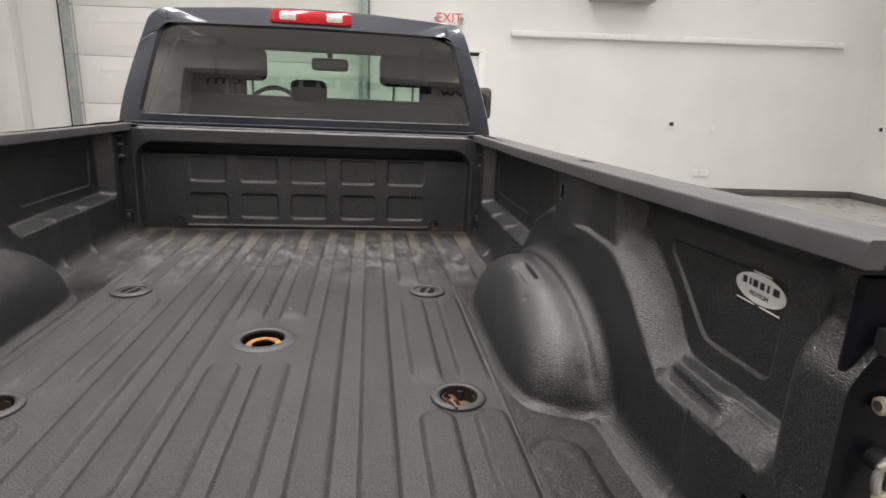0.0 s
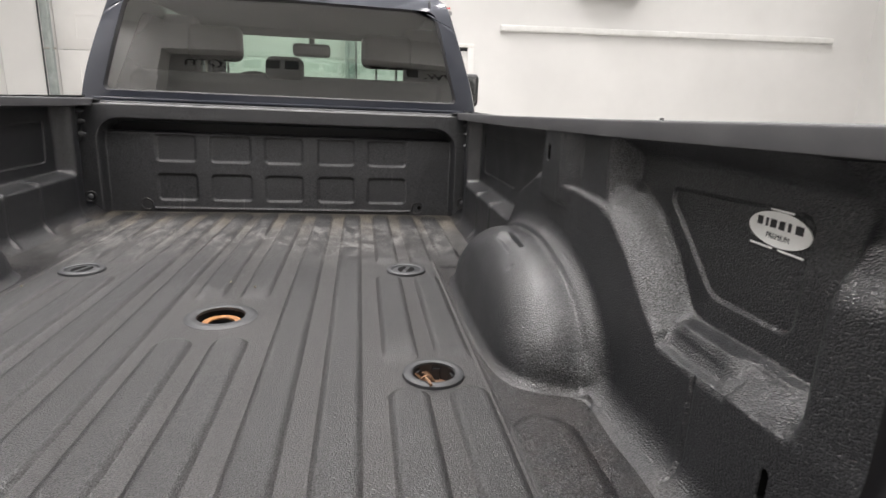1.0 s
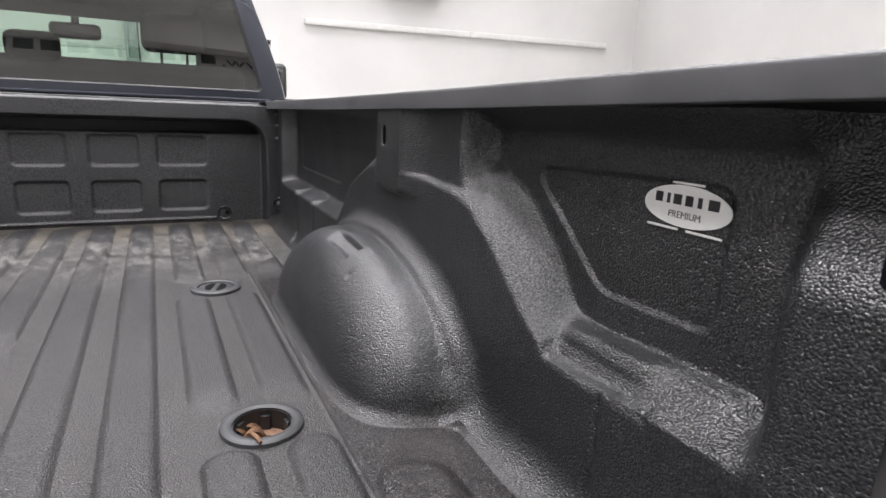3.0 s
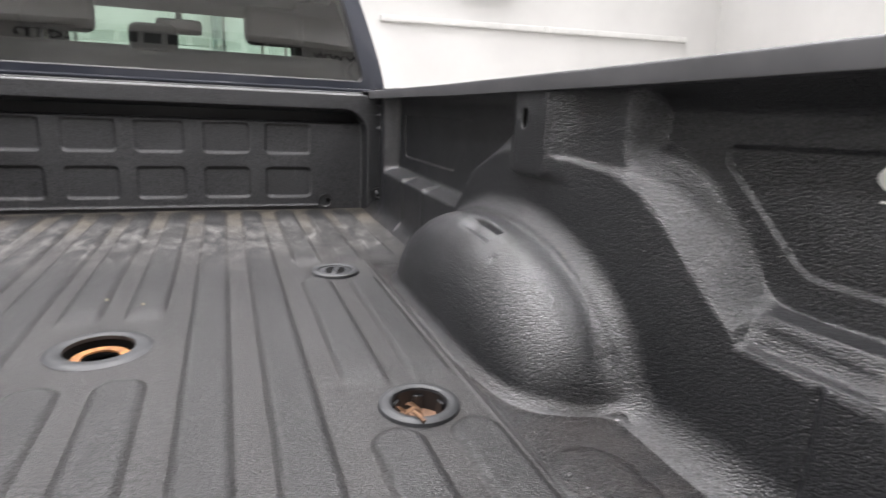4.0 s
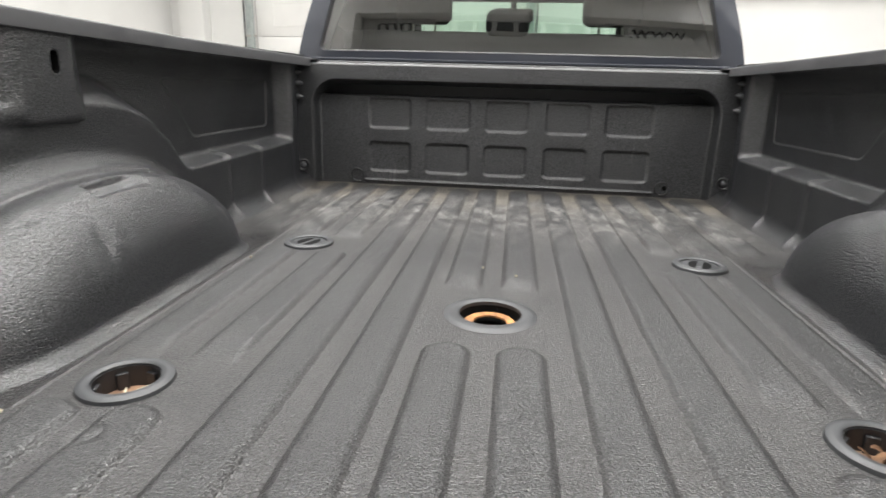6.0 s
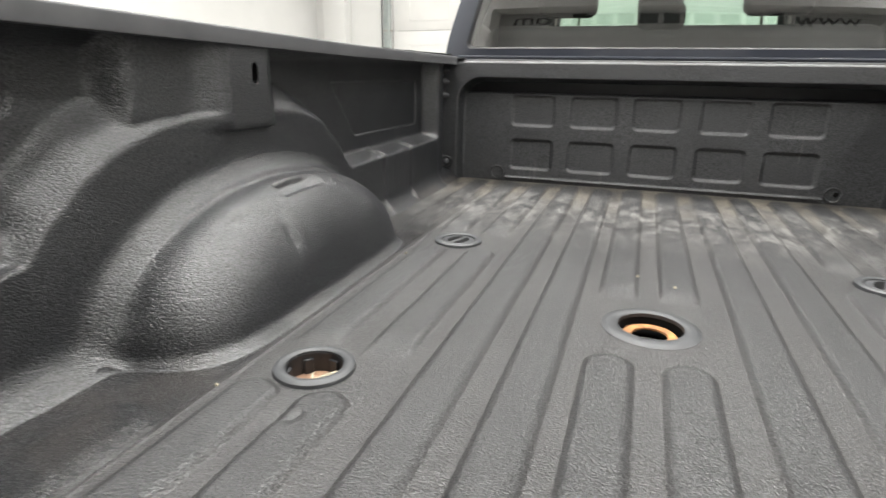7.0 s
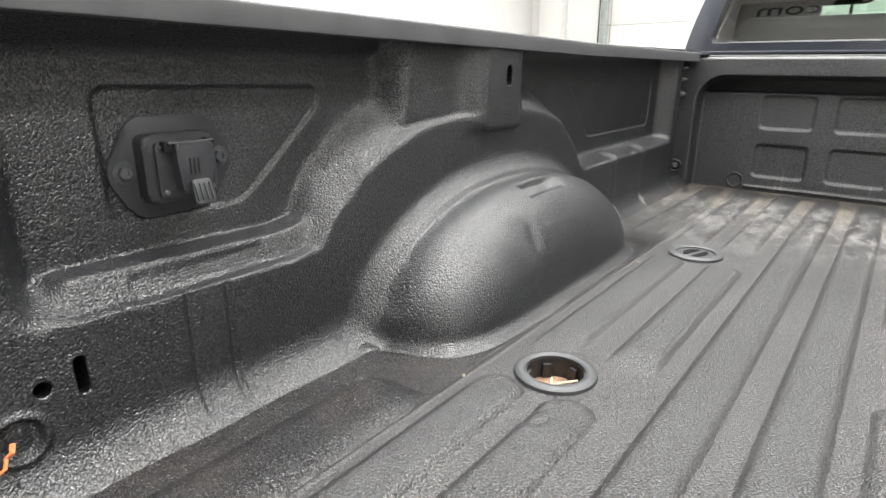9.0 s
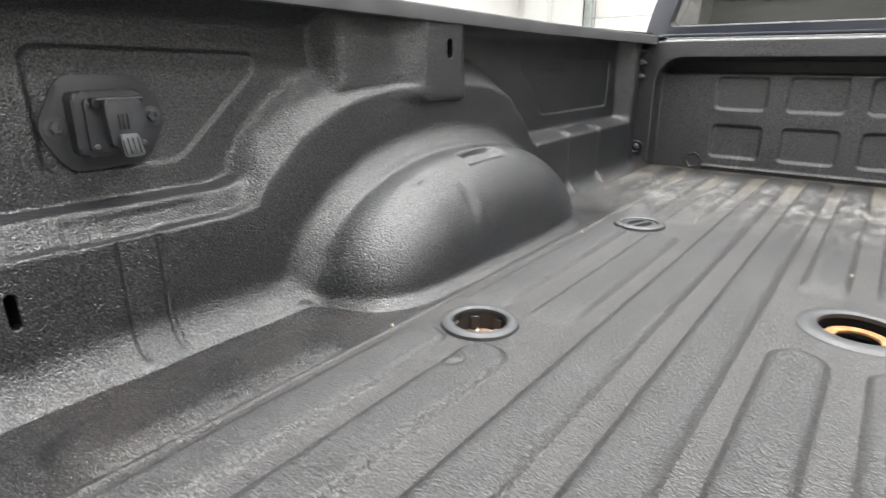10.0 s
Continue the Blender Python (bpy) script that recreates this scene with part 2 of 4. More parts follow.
def glass(name, tint, ior=1.5):
    m, t, p = nodes_of(name)
    t.nodes.remove(p)
    out = t.nodes["Material Output"]
    clear, gloss, mix, fr = (t.nodes.new(n) for n in ("ShaderNodeBsdfTransparent", "ShaderNodeBsdfGlossy", "ShaderNodeMixShader", "ShaderNodeFresnel"))
    clear.inputs[0].default_value = (*tint, 1)
    gloss.inputs[0].default_value, gloss.inputs["Roughness"].default_value = (1, 1, 1, 1), 0.0
    fr.inputs["IOR"].default_value = ior
    t.links.new(fr.outputs[0], mix.inputs[0])
    t.links.new(clear.outputs[0], mix.inputs[1])
    t.links.new(gloss.outputs[0], mix.inputs[2])
    t.links.new(mix.outputs[0], out.inputs[0])
    return m


M_GLASS = glass("rear_glass", (0.60, 0.68, 0.64), 2.35)
M_SHIELD = glass("windscreen_glass", (0.70, 0.88, 0.76))
M_TINT = surface("dark_side_glass", (0.01, 0.012, 0.012), (0.014, 0.016, 0.016), 2, (0.03, 0.06), None, 0.0, 1.0)
M_GLOW, tree, prin = nodes_of("lamp_diffuser")
prin.inputs["Base Color"].default_value = (0.8, 0.8, 0.8, 1)
prin.inputs["Emission Color"].default_value = (1.0, 0.98, 0.955, 1)
prin.inputs["Emission Strength"].default_value = 4.0


# ---- builders ----
def mesh_part(name, me, material, parent=None, label=""):
    me.materials.append(material)
    ob = new(name, me)
    if parent and parent.parent and parent.parent.parent:
        parent = parent.parent
    if parent:
        ob.parent = parent
    if label:
        ob["label"] = label
    return ob


def part(name, bm, material, parent=None, label="", smooth=True, sharp=40):
    """Links a bmesh as one mesh object, under a thing or a part."""
    bmesh.ops.recalc_face_normals(bm, faces=bm.faces[:])
    me = bpy.data.meshes.new(name)
    if smooth:
        for f in bm.faces:
            f.smooth = True
        for e in bm.edges:
            if len(e.link_faces) == 2 and e.calc_face_angle(0) > radians(sharp):
                e.smooth = False
    bm.to_mesh(me)
    bm.free()
    return mesh_part(name, me, material, parent, label)


def thing(name, label, category, m=None, parent=None, group="", kind=""):
    ob = new(name)
    ob.empty_display_size = 0.1
    if m is not None:
        ob.matrix_basis = m
    if parent:
        ob.parent = parent
    return tagged(ob, label, category, group, kind)


def box(x0, x1, y0, y1, z0, z1, bevel=0.0, seg=2, m=None):
    bm = bmesh.new()
    bmesh.ops.create_cube(bm, size=1)
    for v in bm.verts:
        v.co = Vector(((x0 + x1) / 2 + v.co.x * (x1 - x0), (y0 + y1) / 2 + v.co.y * (y1 - y0), (z0 + z1) / 2 + v.co.z * (z1 - z0)))
    if bevel:
        bmesh.ops.bevel(bm, geom=bm.edges[:], offset=bevel, segments=seg, affect="EDGES", profile=0.5)
    if m is not None:
        bmesh.ops.transform(bm, matrix=m, verts=bm.verts[:])
    return bm


def lathe(profile, seg=32, m=None, closed=False):
    """Turns a profile of (radius, height) about z."""
    bm = bmesh.new()
    rings = [[bm.verts.new((r * math.cos(a), r * math.sin(a), h)) for a in (2 * math.pi * k / seg for k in range(seg))] for r, h in profile]
    pairs = list(zip(rings, rings[1:])) + ([(rings[-1], rings[0])] if closed else [])
    for a, b in pairs:
        for k in range(seg):
            bm.faces.new((a[k], a[(k + 1) % seg], b[(k + 1) % seg], b[k]))
    if not closed:
        for ring, flip in ((rings[0], True), (rings[-1], False)):
            bm.faces.new(ring[::-1] if flip else ring)
    if m is not None:
        bmesh.ops.transform(bm, matrix=m, verts=bm.verts[:])
    return bm


def slab(outline, depth, m=None, bevel=0.0, seg=2):
    """A flat outline in x, y, thick along z."""
    bm = bmesh.new()
    low = [bm.verts.new((x, y, 0)) for x, y in outline]
    high = [bm.verts.new((x, y, depth)) for x, y in outline]
    n = len(outline)
    bm.faces.new(low[::-1])
    top = bm.faces.new(high)
    for k in range(n):
        bm.faces.new((low[k], low[(k + 1) % n], high[(k + 1) % n], high[k]))
    if bevel:
        bmesh.ops.bevel(bm, geom=list(top.edges), offset=bevel, segments=seg, affect="EDGES", profile=0.5)
    if m is not None:
        bmesh.ops.transform(bm, matrix=m, verts=bm.verts[:])
    return bm


def rounded(points, radius, seg=6):
    """A polygon with rounded corners. radius: one for all, or one for each."""
    n = len(points)
    radii = radius if isinstance(radius, (list, tuple)) else [radius] * n
    out = []
    for k in range(n):
        p, a, b = Vector(points[k]), Vector(points[k - 1]), Vector(points[(k + 1) % n])
        u, v = (a - p).normalized(), (b - p).normalized()
        r = min(radii[k], 0.49 * (a - p).length, 0.49 * (b - p).length)
        if r < 1e-5:
            out.append(tuple(p))
            continue
        p0, p1 = p + u * r, p + v * r
        for s in range(seg + 1):
            w = s / seg
            q = p0 * (1 - w) ** 2 + p * 2 * w * (1 - w) + p1 * w * w
            out.append(tuple(q))
    return out


def oval(rx, ry, n=40):
    return [(rx * math.cos(2 * math.pi * k / n), ry * math.sin(2 * math.pi * k / n)) for k in range(n)]


def capsule(w, h, n=8):
    """A slot outline, w wide and h high."""
    r = w / 2
    up = [(r * math.cos(a), h / 2 - r + r * math.sin(a)) for a in (math.pi * k / n for k in range(n + 1))]
    return up + [(-x, -y) for x, y in up]


def tube(points, radius, seg=10, taper=None):
    """A round bar along a line of points."""
    bm = bmesh.new()
    pts = [Vector(p) for p in points]
    rings = []
    side = Vector((0.3, 0.2, 0.9)).normalized()
    for k, p in enumerate(pts):
        d = (pts[min(k + 1, len(pts) - 1)] - pts[max(k - 1, 0)]).normalized()
        u = d.cross(side).normalized()
        w = d.cross(u)
        r = radius if taper is None else radius * (1 + (taper - 1) * k / (len(pts) - 1))
        rings.append([bm.verts.new(p + r * (math.cos(a) * u + math.sin(a) * w)) for a in (2 * math.pi * j / seg for j in range(seg))])
    for a, b in zip(rings, rings[1:]):
        for j in range(seg):
            bm.faces.new((a[j], a[(j + 1) % seg], b[(j + 1) % seg], b[j]))
    bm.faces.new(rings[0][::-1])
    bm.faces.new(rings[-1])
    return bm


def step(v, a, b):
    """A smooth step from 0 at a to 1 at b."""
    w = np.clip((v - a) / (b - a), 0, 1)
    return w * w * (3 - 2 * w)


def soften(grid, sigma, axis):
    """A Gaussian blur along an axis, with the ends held."""
    if sigma <= 0:
        return grid
    n = max(1, int(3 * sigma))
    k = np.exp(-0.5 * (np.arange(-n, n + 1) / sigma) ** 2)
    k /= k.sum()
    pad = [(n, n) if a == axis else (0, 0) for a in range(grid.ndim)]
    big = np.pad(grid, pad, mode="reflect", reflect_type="odd")
    return sum(w * np.take(big, range(i, i + grid.shape[axis]), axis=axis) for i, w in enumerate(k))


def grid_normals(P):
    n = np.cross(np.gradient(P, axis=0), np.gradient(P, axis=1))
    return n / np.maximum(np.linalg.norm(n, axis=-1, keepdims=True), 1e-12)


def grid_part(name, P, material, parent=None, label="", keep=None, flip=False):
    """A sheet of points (rows, columns, 3) as a smooth mesh with the sheet's own normals; keep picks the faces."""
    r, c = P.shape[:2]
    N = grid_normals(P) * (-1 if flip else 1)
    idx = np.arange(r * c).reshape(r, c)
    quads = np.stack([idx[:-1, :-1], idx[1:, :-1], idx[1:, 1:], idx[:-1, 1:]], -1)
    if flip:
        quads = quads[..., ::-1]
    quads = quads.reshape(-1, 4) if keep is None else quads[keep]
    used, inverse = np.unique(quads, return_inverse=True)
    me = bpy.data.meshes.new(name)
    me.from_pydata(P.reshape(-1, 3)[used].tolist(), [], inverse.reshape(-1, 4).tolist())
    me.polygons.foreach_set("use_smooth", [True] * len(me.polygons))
    me.normals_split_custom_set_from_vertices(N.reshape(-1, 3)[used].tolist())
    return mesh_part(name, me, material, parent, label)


def inside(y, z, poly):
    """Signed distance to a polygon, positive inside."""
    best = np.full(y.shape, 1e9)
    sign = np.zeros(y.shape, bool)
    for (ya, za), (yb, zb) in zip(poly, poly[1:] + poly[:1]):
        ey, ez = yb - ya, zb - za
        t = np.clip(((y - ya) * ey + (z - za) * ez) / (ey * ey + ez * ez), 0, 1)
        best = np.minimum(best, np.hypot(y - ya - t * ey, z - za - t * ez))
        cross = ((za > z) != (zb > z)) & (y < (yb - ya) * (z - za) / (zb - za + 1e-12) + ya)
        sign ^= cross
    return np.where(sign, best, -best)


def letters(name, text, size, material, parent, m, depth=0.002, label=""):
    """Words in the built-in font as a mesh."""
    cu = bpy.data.curves.new(name, "FONT")
    cu.body, cu.size, cu.extrude, cu.align_x, cu.align_y = text, size, depth, "CENTER", "CENTER"
    tmp = new("lettering_source", cu)
    me = bpy.data.meshes.new_from_object(tmp.evaluated_get(bpy.context.evaluated_depsgraph_get()))
    bpy.data.objects.remove(tmp)
    ob = mesh_part(name, me, material, parent, label)
    ob.matrix_basis = m
    return ob


# ---- the hall ----
FRONT, BACK, RIGHT, LEFT = 8.35, -6.2, 7.95, -6.7


def setting(name, bm, material, label, category):
    return tagged(part(name, bm, material, None, "", True, 30), label, category, "", "structure")


setting("floor", box(LEFT - 0.2, RIGHT + 0.2, BACK - 1.2, FRONT + 0.3, -0.2, 0), M_GROUND, "smooth sealed grey concrete hall floor", "floor")
setting("ceiling", box(LEFT - 0.2, RIGHT + 0.2, BACK - 1.2, FRONT + 0.3, CEILING, CEILING + 0.2), M_CEIL, "plain white ceiling of the hall", "ceiling")
setting("wall_east", box(RIGHT, RIGHT + 0.2, BACK - 1.2, FRONT, 0, CEILING), M_WALL, "plain white painted side wall", "wall")
setting("wall_west", box(LEFT - 0.2, LEFT, BACK - 1.2, FRONT, 0, CEILING), M_WALL, "plain white painted side wall", "wall")
# front wall, with the overhead door's opening and the exit door's
DOOR_L, DOOR_R, DOOR_TOP = -5.16, -0.62, 4.2
EX_L, EX_R, EX_TOP = 0.36, 1.34, 2.21
for name, b in (("wall_north", (LEFT, DOOR_L, 0, CEILING)), ("wall_north_middle", (DOOR_R, EX_L, 0, CEILING)),
                ("wall_north_lintel", (DOOR_L, DOOR_R, DOOR_TOP, CEILING)), ("wall_north_head", (EX_L, EX_R, EX_TOP, CEILING)),
                ("wall_north_east", (EX_R, RIGHT, 0, CEILING))):
    setting(name, box(b[0], b[1], FRONT, FRONT + 0.25, b[2], b[3]), M_WALL, "plain white painted end wall", "wall")
for name, b in (("baseboard_north", (EX_R + 0.09, RIGHT, FRONT - 0.012, FRONT, 0, 0.12)), ("baseboard_east", (RIGHT - 0.012, RIGHT, BACK, FRONT - 0.012, 0, 0.12))):
    setting(name, box(*b, 0.003), M_BASE, "dark grey baseboard along the white wall", "baseboard")
# back wall with a wide recess that carries the sign
NICHE_L, NICHE_R, NICHE_TOP, NICHE_DEEP = -3.55, 6.4, 4.70, 0.8
for name, b in (("wall_south_west", (LEFT, NICHE_L, 0, CEILING)), ("wall_south_east", (NICHE_R, RIGHT, 0, CEILING)), ("wall_south_lintel", (NICHE_L, NICHE_R, NICHE_TOP, CEILING))):
    setting(name, box(b[0], b[1], BACK - NICHE_DEEP, BACK, b[2], b[3]), M_WALL, "plain white painted wall around the sign recess", "wall")
setting("wall_south", box(NICHE_L, NICHE_R, BACK - NICHE_DEEP - 0.2, BACK - NICHE_DEEP, 0, NICHE_TOP), M_RECESS_SHADE, "plain wall inside the sign recess, greyed for its shade", "wall")


def wall_sign():
    sign = thing("wall_sign", "wide sign board greyed for the recess shade, with large black lettering high on the wall", "sign", pose(0, BACK - NICHE_DEEP, 0))
    part("board", box(-3.45, 5.75, 0.002, 0.03, 3.95, 4.69, 0.004), M_RECESS_SHADE, sign)
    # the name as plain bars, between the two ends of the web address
    for word, x0, x1 in (("www.", 5.35, 3.72), (".com", -1.62, -3.12)):
        ob = letters("lettering", word, 0.8, M_LETTER, sign, Matrix(), 0.01)
        wide = (x0 - x1) / max(v.co.x for v in ob.data.vertices) / 2
        ob.matrix_basis = Matrix.Translation(((x0 + x1) / 2, 0.042, 4.30)) @ pose(0, 0, 0, 90, 0, 180) @ Matrix.Diagonal((wide, 1, 1, 1))
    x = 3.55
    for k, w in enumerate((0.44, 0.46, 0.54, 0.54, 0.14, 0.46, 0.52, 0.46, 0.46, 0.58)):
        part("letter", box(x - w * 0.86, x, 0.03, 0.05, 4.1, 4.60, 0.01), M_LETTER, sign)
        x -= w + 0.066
    return sign


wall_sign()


setting("pillar", box(-6.40, -5.95, FRONT - 0.22, FRONT - 0.002, 0, CEILING, 0.01), M_WALL, "white boxed pillar beside the overhead door", "pillar")


def overhead_door():
    door = tagged(thing("overhead_door", "white sectional overhead door with embossed panels, closed", "garage door", pose(0, FRONT + 0.06, 0)), kind="structure")
    z = -0.27
    while z < DOOR_TOP - 0.05:
        h = min(0.745, DOOR_TOP - z)
        sec = part("section", box(DOOR_L + 0.02, DOOR_R - 0.02, 0, 0.05, z, z + h - 0.006, 0.006), M_DOOR, door)
        n = 5
        w = (DOOR_R - DOOR_L - 0.2) / n
        for k in range(n):
            x0 = DOOR_L + k * w + 0.33
            outer, inner = (x0, x0 + 0.76, z + 0.16, z + h - 0.22), 0.014
            bm = bmesh.new()
            for a, b in (((outer[0], outer[2], outer[1], outer[2] + inner)), ((outer[0], outer[3] - inner, outer[1], outer[3]))) and (
                    ((outer[0], outer[1]), (outer[2], outer[2] + inner)), ((outer[0], outer[1]), (outer[3] - inner, outer[3])),
                    ((outer[0], outer[0] + inner), (outer[2] + inner, outer[3] - inner)), ((outer[1] - inner, outer[1]), (outer[2] + inner, outer[3] - inner))):
                bmesh.ops.create_cube(bm, size=1, matrix=Matrix.LocRotScale(((a[0] + a[1]) / 2, -0.003, (b[0] + b[1]) / 2), None, (a[1] - a[0], 0.008, b[1] - b[0])))
            part("panel_moulding", bm, M_DOOR, sec)
        z += h
    return door


overhead_door()


def door_track(x, side):
    track = tagged(thing("door_track", "galvanised steel track beside the overhead door", "door track", pose(x, FRONT - 0.01, 0), group="overhead door tracks"), kind="structure")
    part("channel", box(-0.05, 0.05, -0.05, 0.0, 0.0, CEILING - 0.4, 0.006), M_GALV, track)
    part("lip", box(0.05 if side > 0 else -0.09, 0.09 if side > 0 else -0.05, -0.09, -0.02, 0.0, CEILING - 0.4, 0.005), M_GALV, track)
    part("cable", tube([(-0.075 * side, -0.05, 0.0), (-0.075 * side, -0.05, CEILING - 0.4)], 0.012, 8), M_BOLT, track)
    for k in range(7):
        part("bracket", box(-0.06, 0.11 * side if side > 0 else 0.06, -0.07, 0.0, 0.46 + 0.745 * k, 0.49 + 0.745 * k, 0.004), M_STEEL, track)


door_track(DOOR_L - 0.06, 1)
door_track(DOOR_R + 0.06, -1)


def exit_door():
    d = tagged(thing("exit_door", "white steel exit door in a white frame, closed", "door", pose(0, FRONT, 0)), kind="structure")
    part("door_leaf", box(EX_L + 0.05, EX_R - 0.05, 0.05, 0.1, 0.01, EX_TOP - 0.05, 0.004), M_DOOR, d)
    for b in ((EX_L - 0.05, EX_L + 0.05, 0, EX_TOP), (EX_R - 0.05, EX_R + 0.05, 0, EX_TOP), (EX_L - 0.05, EX_R + 0.05, EX_TOP, EX_TOP + 0.06)):
        part("door_frame", box(b[0], b[1], -0.02, 0.12, b[2], b[3], 0.004), M_DOOR, d)
    part("door_closer", box(0.95, 1.2, 0.0, 0.05, 2.06, 2.11, 0.006), M_WHITEPL, d)


exit_door()


def exit_sign():
    s = thing("exit_sign", "white exit sign with red letters and two small lamp heads", "exit sign", pose(0.78, FRONT, 2.71))
    part("housing", box(-0.155, 0.155, -0.06, -0.001, -0.10, 0.10, 0.008), M_WHITEPL, s)
    letters("lettering", "EXIT", 0.2, M_REDINK, s, Matrix.Translation((0, -0.063, 0)) @ pose(0, 0, 0, 90, 0, 0), 0.002)
    for k in (-1, 1):
        part("lamp_head", lathe([(0.02, 0), (0.035, 0.02), (0.035, 0.05), (0.03, 0.055)], 16, pose(0.2 * k, -0.03, -0.01, 90, 0, 0)), M_GREYPL, s)
        part("arm", tube([(0.155 * k, -0.03, -0.01), (0.2 * k, -0.03, -0.01)], 0.008, 8), M_GREYPL, s)


exit_sign()


def wall_tube():
    f = thing("wall_batten", "long white linear batten fixed level on the white wall", "wall light", pose(0, FRONT, 0))
    for x0, x1 in ((1.79, 4.56), (4.58, 7.27)):
        part("housing", box(x0, x1, -0.08, -0.001, 2.475, 2.57, 0.02, 3), M_WHITEPL, f)
    part("coupler", box(4.51, 4.63, -0.085, -0.001, 2.47, 2.575, 0.015, 3), M_WHITEPL, f)


wall_tube()


def wall_unit():
    u = thing("wall_unit", "light grey heater unit mounted high on the white wall", "heater", pose(3.50, FRONT, 3.04))
    part("casing", box(-0.52, 0.52, -0.24, -0.001, 0.0, 0.42, 0.03, 3), M_GREYPL, u)
    for k in range(5):
        part("louvre", box(-0.46, 0.46, -0.246, -0.238, 0.06 + 0.07 * k, 0.09 + 0.07 * k, 0.003), M_GREYPL, u)


wall_unit()


def wall_plate(name, x, z, w, h, dark, label, category):
    o = thing(name, label, category, pose(x, FRONT, z) if x else pose(RIGHT, 7.96, z, 0, 0, -90))
    part("plate", box(-w / 2, w / 2, -0.02, -0.001, -h / 2, h / 2, 0.006), M_WHITEPL, o)
    if dark:
        part("window", box(-w * 0.3, w * 0.3, -0.024, -0.019, -h * 0.1, h * 0.36, 0.003), M_INK, o)
    else:
        for k in (-1, 1):
            part("socket", box(-w * 0.2, w * 0.2, -0.024, -0.019, k * h * 0.22 - h * 0.12, k * h * 0.22 + h * 0.12, 0.003), M_WHITEPL, o)


wall_plate("thermostat", 4.59, 1.165, 0.12, 0.13, True, "white wall thermostat with a small dark display", "thermostat")
wall_plate("thermostat", 0, 1.19, 0.12, 0.13, True, "white wall control with a small dark display", "thermostat")
wall_plate("light_switch", 5.31, 1.12, 0.08, 0.12, False, "white light switch plate on the white wall", "switch")
wall_plate("wall_outlet", 5.11, 0.37, 0.08, 0.12, False, "white wall outlet on the white wall", "outlet")
wall_plate("wall_outlet", 5.28, 0.37, 0.16, 0.12, False, "double white wall outlet on the white wall", "outlet")

# fittings out of view; the rear two only house the added fill lamps
for lx, ly in LAMPS:
    f = thing("ceiling_light", "unseen white linear light fitting under the ceiling, lit", "ceiling light", pose(lx, ly, CEILING), group="ceiling lights")
    part("housing", box(-0.3, 0.3, -1.2, 1.2, -0.1, -0.002, 0.01), M_WHITEPL, f)
    part("diffuser", box(-0.27, 0.27, -1.17, 1.17, -0.125, -0.1, 0.008), M_GLOW, f)

# ---- the pickup truck ----
truck = thing("pickup_truck", "slate blue pickup truck with a black sprayed bed, tailgate lowered", "pickup truck", TRUCK)

BULK, REAR = 1.272, -0.985
PUCKS = {"front": 0.393, "rear": -0.336}
PX = 0.485


# bed floor: raised ribs, some of them broken at the hitch sockets
def floor_height(x, y):
    h = np.zeros(x.shape)

    def rib(c, y0, y1, round0, round1, half=0.033, edge=0.0105, tall=0.0085):
        dy = np.maximum(np.maximum((y0 + half - y) if round0 else -1, (y - y1 + half) if round1 else -1), 0)
        d = np.hypot(x - c, dy)
        ends = (1 if round0 else step(y, y0 - 0.045, y0 + 0.045)) * (1 if round1 else 1 - step(y, y1 - 0.045, y1 + 0.045))
        w = np.clip((d - half + edge) / (1.6 * edge), 0, 1)
        np.maximum(h, tall * (1 - w**2.2) * ends, out=h)

    for c in (-0.063, 0.055):
        rib(c, -1.2, -0.14, False, True)
        rib(c, 0.16, 1.262, False, True)
    for c in (-0.292, -0.173, 0.179, 0.303):
        rib(c, -1.2, 1.262, False, True)
    for behind, between, ahead in ((-0.530, -0.526, -0.530), (-0.422, -0.402, -0.410), (0.428, 0.424, 0.428), (0.543, 0.539, 0.545)):
        rib(behind, -1.2, -0.395, False, True)
        rib(between, -0.235, 0.335, False, True)
        rib(ahead, 0.50, 1.262, False, True)
    for s in (-1, 1):
        rib(s * 0.652, 0.545, 1.262, False, True)
        # broad bead between the seam and the bed side
        rib(s * 0.648, -0.885, -0.515, True, True, 0.046, 0.020, 0.0135)
    # welded seam beside the wheel housings, and shallow collars round the sockets
    ax = np.abs(x)
    h += 0.0022 * np.exp(-((ax - 0.586) / 0.003) ** 2) * step(y, -0.95, -0.9) * (1 - step(y, 1.16, 1.24))
    for yc in PUCKS.values():
        h *= step(np.hypot(ax - PX, y - yc), 0.062, 0.082)
    h *= step(np.hypot(x, y), 0.08, 0.115)
    # a small pressed dimple behind one socket
    dent = np.hypot(x + 0.449, y + 0.462)
    h -= 0.0025 * np.exp(-((dent - 0.016) / 0.006) ** 2)
    wob = np.sin(7.1 * x + 1.3) * np.sin(5.3 * y + 0.4) + 0.6 * np.sin(17 * x - 9 * y)
    return h + 0.0006 * wob


gx, gy = np.linspace(-0.845, 0.845, 780), np.linspace(REAR, 1.33, 520)
X, Y = np.meshgrid(gx, gy, indexing="ij")
cx, cy = (X[:-1, :-1] + X[1:, 1:]) / 2, (Y[:-1, :-1] + Y[1:, 1:]) / 2
keep = np.hypot(cx, cy) > 0.060
for sx in (-1, 1):
    for yc in PUCKS.values():
        keep &= np.hypot(cx - sx * PX, cy - yc) > 0.047
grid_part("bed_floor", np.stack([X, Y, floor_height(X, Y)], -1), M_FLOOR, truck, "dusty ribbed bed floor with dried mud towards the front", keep)


